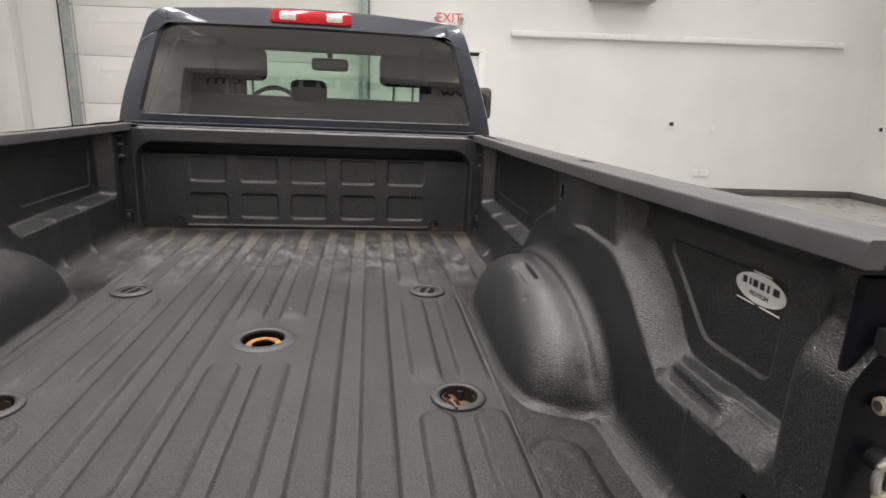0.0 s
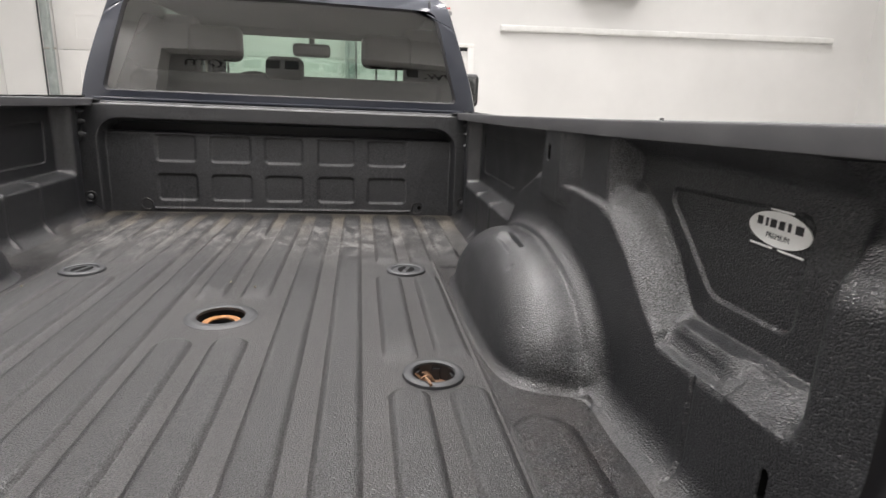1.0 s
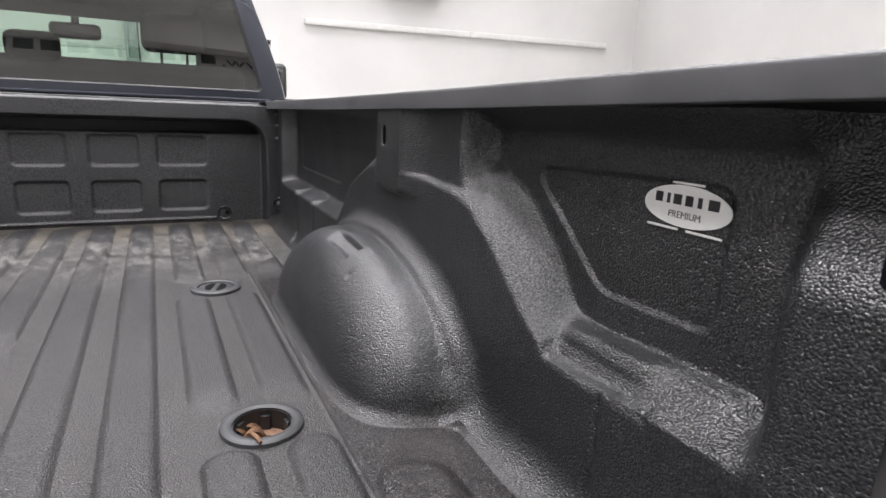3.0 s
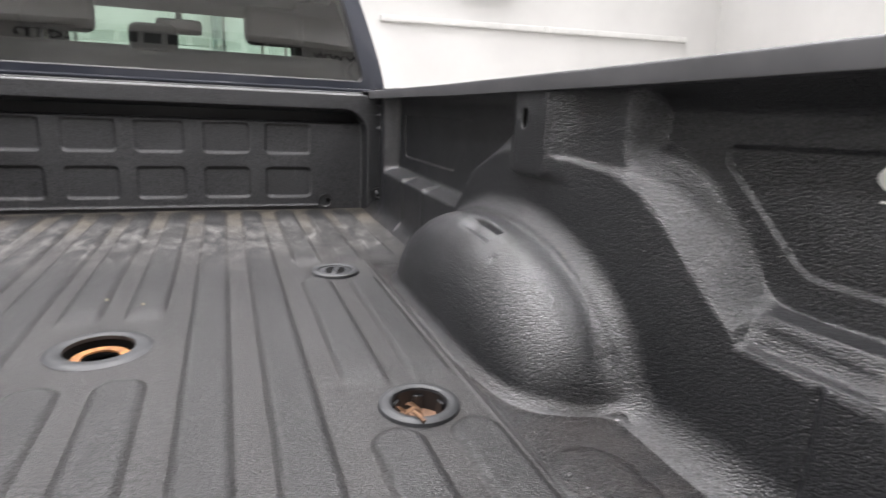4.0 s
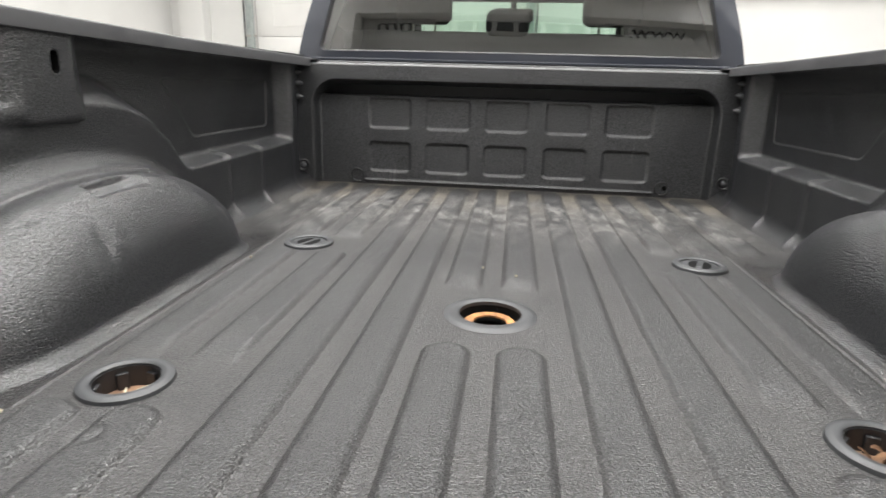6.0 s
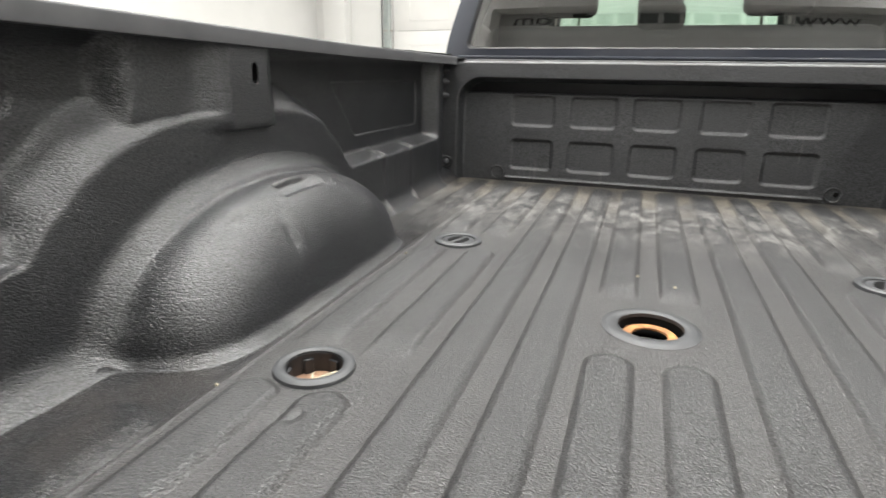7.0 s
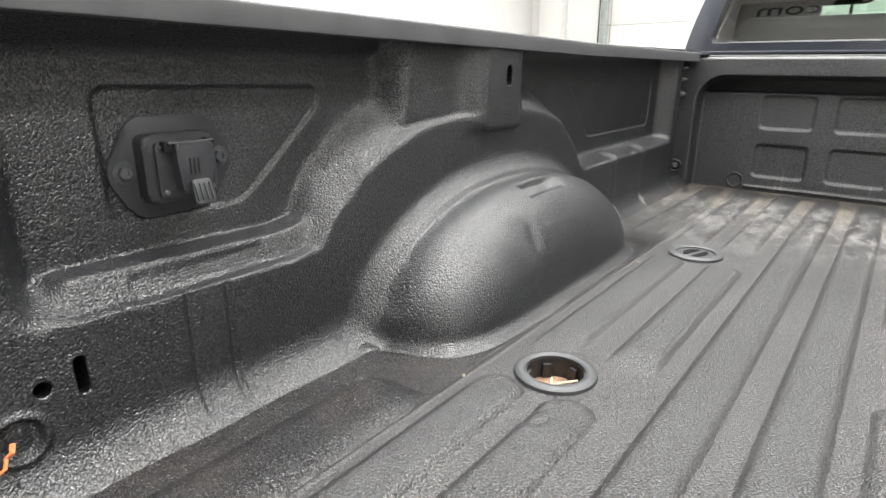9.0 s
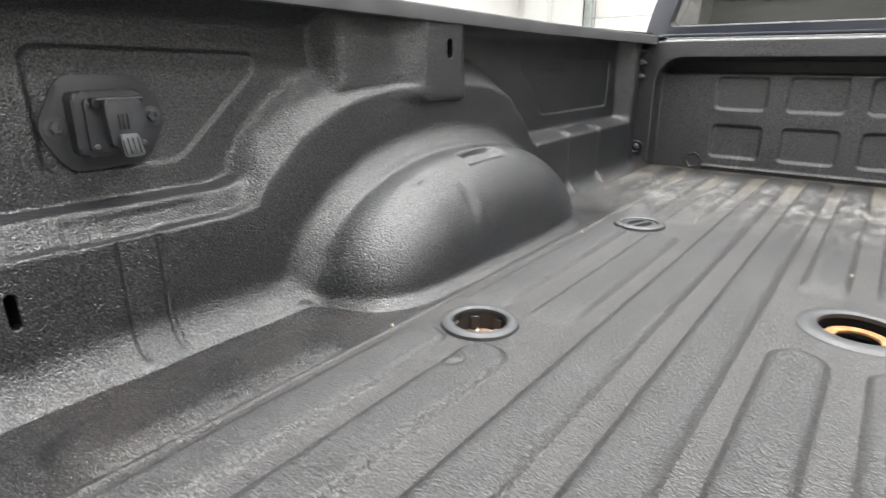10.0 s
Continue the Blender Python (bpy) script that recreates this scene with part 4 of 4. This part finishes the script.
# trailer socket on one side and the lining maker's sticker on the other
def trailer_socket():
    m = Matrix.Translation((-0.8665, -0.688, 0.324)) @ Matrix(((0, 0, 1, 0), (1, 0, 0, 0), (0, 1, 0, 0), (0, 0, 0, 1))) @ Matrix.Scale(0.90, 4)
    o = part("trailer_socket", slab(rounded([(-0.094, -0.004), (-0.058, -0.070), (0.054, -0.066), (0.096, 0.006), (0.058, 0.066), (-0.052, 0.070)], 0.022), 0.006, m, 0.002), M_SOCKET, truck, "dark grey trailer wiring socket with its flap shut")
    part("housing", slab(rounded([(-0.052, -0.046), (0.05, -0.046), (0.05, 0.046), (-0.052, 0.046)], 0.014), 0.026, m @ Matrix.Translation((0, 0, 0.006)), 0.006, 3), M_SOCKET, o)
    part("face_plate", slab(rounded([(-0.038, -0.04), (0.044, -0.04), (0.044, 0.036), (-0.038, 0.036)], 0.008), 0.006, m @ Matrix.Translation((0, 0, 0.032)), 0.002), M_SOCKET, o)
    lid = part("flap", slab(rounded([(-0.018, -0.034), (0.022, -0.034), (0.033, 0.010), (0.031, 0.034), (-0.022, 0.034), (-0.022, 0.012)], 0.006), 0.017, m @ Matrix.Translation((0.004, 0, 0.038)), 0.004, 3), M_SOCKET, o)
    part("latch", slab(rounded([(-0.014, -0.05), (0.016, -0.05), (0.014, -0.016), (-0.012, -0.016)], 0.004), 0.006, m @ Matrix.Translation((0.004, 0, 0.055)) @ pose(0, 0, 0, -18, 0, 0), 0.002), M_RING, lid)
    for k in range(4):
        part("latch_rib", box(-0.011 + 0.007 * k, -0.0085 + 0.007 * k, -0.046, -0.022, 0.0, 0.008, 0.0008, 1, m @ Matrix.Translation((0.004, 0, 0.055)) @ pose(0, 0, 0, -18, 0, 0)), M_RING, lid)
    part("contact_strip", box(-0.016, 0.026, 0.0325, 0.0345, 0.040, 0.0425, 0.0004, 1, m), M_GOLD, o)
    for yy in (-0.026, 0.034):
        part("spring_ear", slab(rounded([(-0.006, -0.006), (0.006, -0.006), (0.005, 0.008), (-0.005, 0.008)], 0.003), 0.012, m @ Matrix.Translation((yy, 0.03, 0.038)), 0.002), M_BLACK, o)
    for k in range(3):
        part("flap_groove", box(-0.006 + 0.006 * k, -0.0035 + 0.006 * k, -0.008, 0.014, 0.0545, 0.0562, 0.0004, 1, m @ Matrix.Translation((0.004, 0, 0))), M_BLACK, lid)
    part("hinge_pin", tube([m @ Vector((-0.026, 0.034, 0.05)), m @ Vector((0.038, 0.034, 0.05))], 0.0024, 10), M_RUBBER, lid)
    for yy, zz in ((-0.068, -0.003), (0.07, 0.004)):
        w = part("bolt", lathe([(0.0095, 0), (0.0095, 0.007), (0.008, 0.0085), (0.0045, 0.0085), (0.004, 0.0065)], 6, m @ Matrix.Translation((yy, zz, 0.006))), M_BOLT, o)
        part("washer", lathe([(0.0155, 0), (0.0155, 0.0018), (0.010, 0.0022)], 24, m @ Matrix.Translation((yy, zz, 0.0055))), M_BOLT, w)
    for yy in (-0.03, 0.036):
        for zz in (-0.032, 0.028):
            part("screw", lathe([(0.0045, 0), (0.0045, 0.0015), (0.003, 0.003)], 12, m @ Matrix.Translation((yy, zz, 0.038))), M_BOLT, o)


trailer_socket()


def sticker():
    m = Matrix.Translation((0.8655, -0.738, 0.396)) @ Matrix(((0, 0, -1, 0), (-1, 0, 0, 0), (0, 1, 0, 0), (0, 0, 0, 1))) @ Matrix.Scale(1.10, 4)
    o = part("oval_sticker", slab(oval(0.052, 0.0205, 48), 0.0008, m), M_STICKER, truck, "white oval sticker with dark lettering")
    for k, (x, w) in enumerate(((-0.033, 0.009), (-0.021, 0.004), (-0.010, 0.010), (0.004, 0.009), (0.0165, 0.005), (0.032, 0.012))):
        part("letter_bar", box(x - w / 2, x + w / 2, 0.0010, 0.0110, 0.0008, 0.0012, 0, 2, m), M_INK, o)
    letters("lettering", "PREMIUM", 0.0095, M_INK, o, m @ Matrix.Translation((0, -0.009, 0.001)), 0.0002)
    part("dealer_line", box(-0.019, 0.019, 0.0212, 0.0234, 0.0, 0.0008, 0, 2, m), M_STICKER, o)
    for x0, x1 in ((-0.045, -0.006), (0.004, 0.045)):
        part("dealer_line", box(x0, x1, -0.0242, -0.0220, 0.0, 0.0008, 0, 2, m), M_STICKER, o)
    part("dealer_line", box(-0.047, 0.047, -0.0272, -0.0250, 0.0, 0.0004, 0, 2, m), M_INK, o)


sticker()


# ---- rear end: jamb, striker, cable and lowered tailgate ----
for s in (-1, 1):
    jamb = part("tail_jamb", box(s * 0.885 - 0.078, s * 0.885 + 0.078, REAR + 0.012, REAR + 0.03, -0.05, 0.49, 0.006), M_JAMB, truck, "near-black jamb at the bed's end")
    part("latch_block", box(s * 0.872 - 0.045, s * 0.872 + 0.045, REAR - 0.03, REAR + 0.01, 0.407, 0.436, 0.003), M_RUBBER, jamb)
    # flat disc on the block, bore shade put into its colour
    part("latch_bore_shade", lathe([(0.009, 0), (0.009, 0.003)], 16, Matrix.Translation((s * 0.85, REAR - 0.03, 0.422)) @ pose(0, 0, 0, 90, 0, 0)), M_HOLE_SHADE, jamb)
    pin = part("striker", tube([(s * 0.93, REAR + 0.0, 0.345), (s * 0.842, REAR + 0.0, 0.345)], 0.006, 14), M_BOLT, jamb)
    part("striker_head", lathe([(0.009, 0), (0.0105, 0.002), (0.0105, 0.007), (0.008, 0.009), (0.003, 0.0092)], 20, Matrix.Translation((s * 0.852, REAR + 0.0, 0.345)) @ pose(0, 0, 0, 0, -90 * s, 0)), M_ZINC, pin)
    part("rust_spot", lathe([(0.003, 0.0093), (0.002, 0.0096)], 10, Matrix.Translation((s * 0.852, REAR + 0.0, 0.345)) @ pose(0, 0, 0, 0, -90 * s, 0)), M_RUST, pin)
    part("striker_plate", lathe([(0.02, 0), (0.02, 0.004)], 24, Matrix.Translation((s * 0.895, REAR + 0.0, 0.345)) @ pose(0, 0, 0, 0, -90 * s, 0)), M_ZINC, pin)
    part("cable_stud", lathe([(0.013, 0), (0.013, 0.03), (0.009, 0.034)], 20, Matrix.Translation((s * 0.866, REAR + 0.012, 0.272)) @ pose(0, 0, 0, 90, 0, 0)), M_RUBBER, jamb)
    loop = [(s * (0.862 + 0.012 * math.cos(a)), REAR - 0.014, 0.262 + 0.022 * math.sin(a)) for a in (2 * math.pi * k / 20 for k in range(21))]
    cable = part("tailgate_cable", tube([(s * 0.858, REAR - 0.016, 0.232), (s * 0.855, REAR - 0.03, 0.15), (s * 0.852, REAR - 0.12, 0.07), (s * 0.85, REAR - 0.36, 0.0)], 0.007, 10), M_RUBBER, truck, "black tailgate cable with a steel eye")
    part("cable_eye", tube(loop, 0.0055, 8), M_STEEL, cable)
    part("ferrule", tube([(s * 0.861, REAR - 0.015, 0.243), (s * 0.858, REAR - 0.017, 0.222)], 0.009, 12), M_ZINC, cable)
gate = part("tailgate", box(-0.80, 0.80, REAR - 0.62, REAR - 0.04, -0.075, -0.02, 0.012, 3), M_PAINT, truck, "lowered slate blue tailgate")
part("gate_lining", box(-0.78, 0.78, REAR - 0.60, REAR - 0.06, -0.022, -0.014, 0.003), M_LINER, gate, "black sprayed lining")
cord = part("orange_cord", tube([(-0.792, -0.929, 0.077), (-0.786, -0.932, 0.071), (-0.789, -0.937, 0.066), (-0.784, -0.941, 0.058), (-0.786, -0.95, 0.052)], 0.003, 8, 0.6), M_ORANGE, truck, "frayed orange cord end")


# ---- cab ----
def glass_y(x, z):
    """The curved plane of the cab's back."""
    a0, r = radians(10), 2.0
    return 1.39 + np.log(np.cos(a0 + (0.52 - 0.72) / r) / np.cos(a0 + (z - 0.72) / r)) * r + x * x / 16


def resample(points, n):
    p = np.array(points + points[:1], float)
    arc = np.r_[0, np.cumsum(np.hypot(*np.diff(p, axis=0).T))]
    at = np.linspace(0, arc[-1], n, endpoint=False)
    return np.stack([np.interp(at, arc, p[:, 0]), np.interp(at, arc, p[:, 1])], -1)


WIN = rounded([(0.0, 0.522), (0.792, 0.522), (0.682, 0.938), (0.0, 0.945), (-0.682, 0.938), (-0.792, 0.522)], [0, 0.02, 0.05, 0, 0.05, 0.02], 8)
CAB = rounded([(0.0, -0.05), (0.90, -0.05), (0.915, 0.45), (0.735, 1.005), (0.0, 1.045), (-0.735, 1.005), (-0.915, 0.45), (-0.90, -0.05)], [0, 0.05, 0.2, 0.07, 0.6, 0.07, 0.2, 0.05], 8)
wi, co = resample(WIN, 160), resample(CAB, 160)


def ring_of(pts, dy):
    return np.stack([pts[:, 0], glass_y(pts[:, 0], pts[:, 1]) + dy, pts[:, 1]], -1)


def loft(rings, material, name, parent, label="", sharp=40):
    bm = bmesh.new()
    vs = [[bm.verts.new(p) for p in r] for r in rings]
    for a, b in zip(vs, vs[1:]):
        for k in range(len(a)):
            bm.faces.new((a[k], a[(k + 1) % len(a)], b[(k + 1) % len(a)], b[k]))
    return part(name, bm, material, parent, label, True, sharp)


mid = wi + (co - wi) * 0.93
shell = [ring_of(wi, 0.05), ring_of(wi, 0.004), ring_of(wi * 1.002, 0.0), ring_of(mid, 0.0), ring_of(wi + (co - wi) * 0.985, 0.012), ring_of(co, 0.04)]
for y, k, lift in ((2.0, 1.0, 0.03), (2.6, 1.0, 0.045), (3.15, 0.985, 0.02), (3.3, 0.975, -0.02), (3.31, 0.93, -0.06)):
    r = np.stack([co[:, 0] * k, np.full(len(co), y), co[:, 1] + lift * np.clip((co[:, 1] - 0.4) / 0.6, 0, 1)], -1)
    r[:, 1] += 0.75 * np.clip((0.98 - r[:, 2]) / 0.48, 0, 1) * (y > 2.8)
    shell.append(r)
cab = loft(shell, M_PAINT, "cab", truck, "slate blue cab with a wide rear window", 50)

# window glass with its black border
centre = np.array([0.0, 0.73])
bm = bmesh.new()
rows = [[bm.verts.new((p[0], float(glass_y(p[0], p[1])) + 0.012, p[1])) for p in (centre + (wi - centre) * f * 0.999)] for f in (0.02, 0.15, 0.3, 0.45, 0.6, 0.75, 0.9, 1.0)]
for a, b in zip(rows, rows[1:]):
    for k in range(len(a)):
        bm.faces.new((a[k], a[(k + 1) % len(a)], b[(k + 1) % len(a)], b[k]))
bm.faces.new(rows[0])
rear_glass = part("rear_window", bm, M_GLASS, cab, "lightly tinted rear window")
rear_glass.visible_shadow = False
if rear_glass.data.polygons[0].normal.y > 0:
    rear_glass.data.flip_normals()
inner = centre + (wi - centre) * np.array([0.985, 0.968])
seal = loft([ring_of(wi * 1.0, 0.003), ring_of(inner, 0.009), ring_of(inner, 0.014)], M_RUBBER, "window_seal", rear_glass)
part("sill_trim", box(-0.80, 0.80, 1.352, 1.40, 0.484, 0.494, 0.003), M_PAINT, cab)

# roof joints and the high brake lamp
for s in (-1, 1):
    part("roof_joint", tube([(s * 0.655, float(glass_y(0.655, z)) - 0.001 + dy, z) for z, dy in ((0.955, 0.002), (0.975, 0.003), (0.99, 0.008), (1.0, 0.02))], 0.006, 8), M_RUBBER, cab)
lamp = part("brake_lamp", slab(rounded([(-0.19, -0.03), (0.19, -0.03), (0.185, 0.03), (-0.185, 0.03)], 0.014), 0.035, Matrix.Translation((0.004, 1.505, 0.987)) @ pose(0, 0, 0, 76, 0, 0) , 0.006, 3), M_RED, cab, "red high brake lamp with two clear cargo lenses")
for s in (-1, 1):
    part("cargo_lens", slab(rounded([(-0.038, -0.02), (0.038, -0.02), (0.036, 0.02), (-0.036, 0.02)], 0.008), 0.004, Matrix.Translation((0.004 + s * 0.108, 1.4708, 0.995)) @ pose(0, 0, 0, 76, 0, 0), 0.0015), M_CLEAR, lamp)

# windscreen, cabin and bonnet
ws = [np.array([(-0.70, 3.26, 0.985), (0.70, 3.26, 0.985)]), np.array([(-0.78, 3.64, 0.75), (0.78, 3.64, 0.75)]), np.array([(-0.84, 4.02, 0.5), (0.84, 4.02, 0.5)])]
bm = bmesh.new()
vs = [[bm.verts.new(p) for p in np.linspace(r[0], r[1], 9) + np.stack([np.zeros(9), 0.1 * (1 - np.linspace(-1, 1, 9) ** 2), np.zeros(9)], -1)] for r in ws]
for a, b in zip(vs, vs[1:]):
    for k in range(8):
        bm.faces.new((a[k], a[k + 1], b[k + 1], b[k]))
screen = part("windscreen", bm, M_SHIELD, cab, "green tinted windscreen")
screen.visible_shadow = False
if screen.data.polygons[0].normal.y > 0:
    screen.data.flip_normals()
part("headliner", box(-0.68, 0.68, 1.62, 3.27, 0.945, 0.965, 0.008), M_HEADLINER, cab)
part("cabin_floor", box(-0.86, 0.86, 1.50, 3.95, -0.05, 0.0, 0.01), M_CABIN, cab)
dash = part("dashboard", box(-0.80, 0.80, 3.38, 3.95, 0.2, 0.56, 0.06, 4), M_CABIN, cab)
wheel_m = Matrix.Translation((-0.42, 3.0, 0.50)) @ pose(0, 0, 0, 65, 0, 0)
sw = part("steering_wheel", tube([wheel_m @ Vector((0.19 * math.cos(a), 0.19 * math.sin(a), 0)) for a in (2 * math.pi * k / 32 for k in range(33))], 0.016, 10), M_CABIN, cab)
part("hub", lathe([(0.06, -0.02), (0.08, 0.0), (0.06, 0.02)], 20, wheel_m), M_CABIN, sw)
for a in (0, math.pi, -math.pi / 2):
    part("spoke", tube([wheel_m @ Vector((0, 0, 0)), wheel_m @ Vector((0.18 * math.cos(a), 0.18 * math.sin(a), 0))], 0.014, 8), M_CABIN, sw)


def seat(x, y, w, top, head, lift):
    lean = Matrix.Translation((x, y, 0)) @ pose(0, 0, 0, 6, 0, 0) @ Matrix.Translation((-x, -y, 0))
    st = part("seat", box(x - w / 2, x + w / 2, y - 0.05, y + 0.09, 0.0, top, 0.045, 4, lean), M_CABIN, cab)
    if head:
        part("headrest", box(x - head / 2, x + head / 2, y - 0.12, y - 0.02, top + lift, top + lift + 0.17, 0.04, 4), M_CABIN, st)
        for k in (-1, 1):
            part("headrest_post", tube([(x + k * 0.06, y - 0.06, top - 0.05), (x + k * 0.06, y - 0.06, top + lift + 0.05)], 0.007, 8), M_STEEL, st)


seat(-0.57, 2.35, 0.46, 0.60, 0.0, 0.0)
seat(0.57, 2.35, 0.46, 0.60, 0.0, 0.0)
for x in (-0.49, 0.49):
    rest = part("headrest", box(x - 0.15, x + 0.15, 2.22, 2.33, 0.705, 0.90, 0.045, 4), M_CABIN, cab)
    for k in (-1, 1):
        part("headrest_post", tube([(x + k * 0.06, 2.28, 0.57), (x + k * 0.06, 2.28, 0.74)], 0.007, 8), M_STEEL, rest)
for s in (-1, 1):
    part("door_pillar", box(s * 0.74 - 0.14, s * 0.74 + 0.14, 2.28, 2.42, 0.0, 0.95, 0.03, 3), M_CABIN, cab)
    part("screen_pillar", tube([(s * 0.70, 3.22, 0.97), (s * 0.86, 3.98, 0.5)], 0.06, 10), M_CABIN, cab)
seat(0.0, 1.72, 1.5, 0.625, 0.0, 0.0)
part("headrest", box(-0.122, 0.060, 1.60, 1.69, 0.60, 0.712, 0.035, 4), M_CABIN, cab)
part("mirror_mount", box(-0.05, -0.01, 3.30, 3.34, 0.90, 0.97, 0.006), M_CABIN, cab)
part("inside_mirror", box(-0.170, 0.110, 3.28, 3.32, 0.815, 0.91, 0.03, 4), M_CABIN, cab)
part("bonnet", box(-0.88, 0.88, 3.98, 5.3, -0.25, 0.47, 0.12, 5), M_PAINT, truck)
for s in (-1, 1):
    part("side_window", slab(rounded([(1.75, 0.52), (3.45, 0.52), (2.9, 0.93), (1.85, 0.93)], 0.05), 0.004, Matrix(((0, -s * 0.325, s * 0.95, s * 1.035), (1, 0, 0, 0), (0, 0.95, 0.325, 0.02), (0, 0, 0, 1)))), M_TINT, cab)
    mir = part("door_mirror", box(s * 1.125 - 0.09, s * 1.125 + 0.09, 3.0, 3.1, 0.50, 0.74, 0.035, 4), M_BLACK, cab, "black door mirror")
    # mirror face in dark glass: its dark reflection put into the colour
    part("mirror_glass", box(s * 1.125 - 0.07, s * 1.125 + 0.07, 2.994, 2.999, 0.53, 0.71, 0.002), M_TINT, mir)
    part("mirror_arm", box(min(s * 0.90, s * 1.06), max(s * 0.90, s * 1.06), 3.03, 3.09, 0.53, 0.57, 0.012), M_BLACK, mir)

# ---- loose bits ----
random.seed(4)
for x, y in ((-0.573, 0.241), (-0.587, -0.431), (-0.027, 0.245), (0.047, 0.2)):
    bm = bmesh.new()
    bmesh.ops.create_icosphere(bm, subdivisions=2, radius=0.0027)
    for v in bm.verts:
        v.co *= 0.75 + 0.5 * random.random()
    ob = part("crumb", bm, M_CRUMB)
    ob.matrix_basis = TRUCK @ pose(x, y, 0.0028 + (0.0092 if abs(x) < 0.1 else 0))
    tagged(ob, "small pale crumb on the dusty bed floor", "debris", "crumbs on the bed floor")


def dry_twig(x, y, turn, leaf):
    tw = thing("dry_twig", "curled dry brown leaf lying in a hitch socket" if leaf else "pale broken twig lying in a hitch socket", "dry leaf" if leaf else "twig", TRUCK @ pose(x, y, 0.0, 0, 0, turn))
    if not leaf:
        part("stalk", tube([(-0.024, -0.014, -0.028), (-0.004, -0.004, -0.020), (0.014, 0.006, -0.013), (0.032, 0.012, -0.006)], 0.0028, 6, 0.7), M_CRUMB, tw)
        part("stub", tube([(-0.004, -0.004, -0.020), (-0.010, 0.010, -0.014)], 0.002, 6, 0.5), M_CRUMB, tw)
        return
    part("stalk", tube([(-0.012, -0.062, 0.011), (-0.016, -0.050, 0.014), (-0.02, -0.038, 0.013), (-0.012, -0.024, 0.004), (-0.002, -0.010, -0.010)], 0.003, 6, 1.2), M_STRAW, tw)
    for k, (dx, dy, w) in enumerate(((-0.020, -0.030, 0.010), (-0.010, -0.012, 0.011), (-0.026, -0.016, 0.008), (0.0, -0.022, 0.007))):
        bm = bmesh.new()
        rows = []
        for i in range(6):
            u = i / 5
            half = w * math.sin(math.pi * (0.12 + 0.8 * u)) * 0.6
            lift = 0.012 * math.sin(2.6 * u + k) - 0.012 * u * (k % 2)
            rows.append([bm.verts.new((dx + 0.03 * u - 0.015 + v * half * 0.4, dy + v * half, 0.002 + lift + 0.35 * abs(v) * half)) for v in (-1, -0.4, 0.4, 1)])
        for a, c in zip(rows, rows[1:]):
            for j in range(3):
                bm.faces.new((a[j], a[j + 1], c[j + 1], c[j]))
        bmesh.ops.solidify(bm, geom=bm.faces[:], thickness=0.0006)
        part("leaf_curl", bm, M_STRAW, tw)


dry_twig(PX, PUCKS["rear"], 0, True)
dry_twig(-PX, PUCKS["rear"], 0, False)
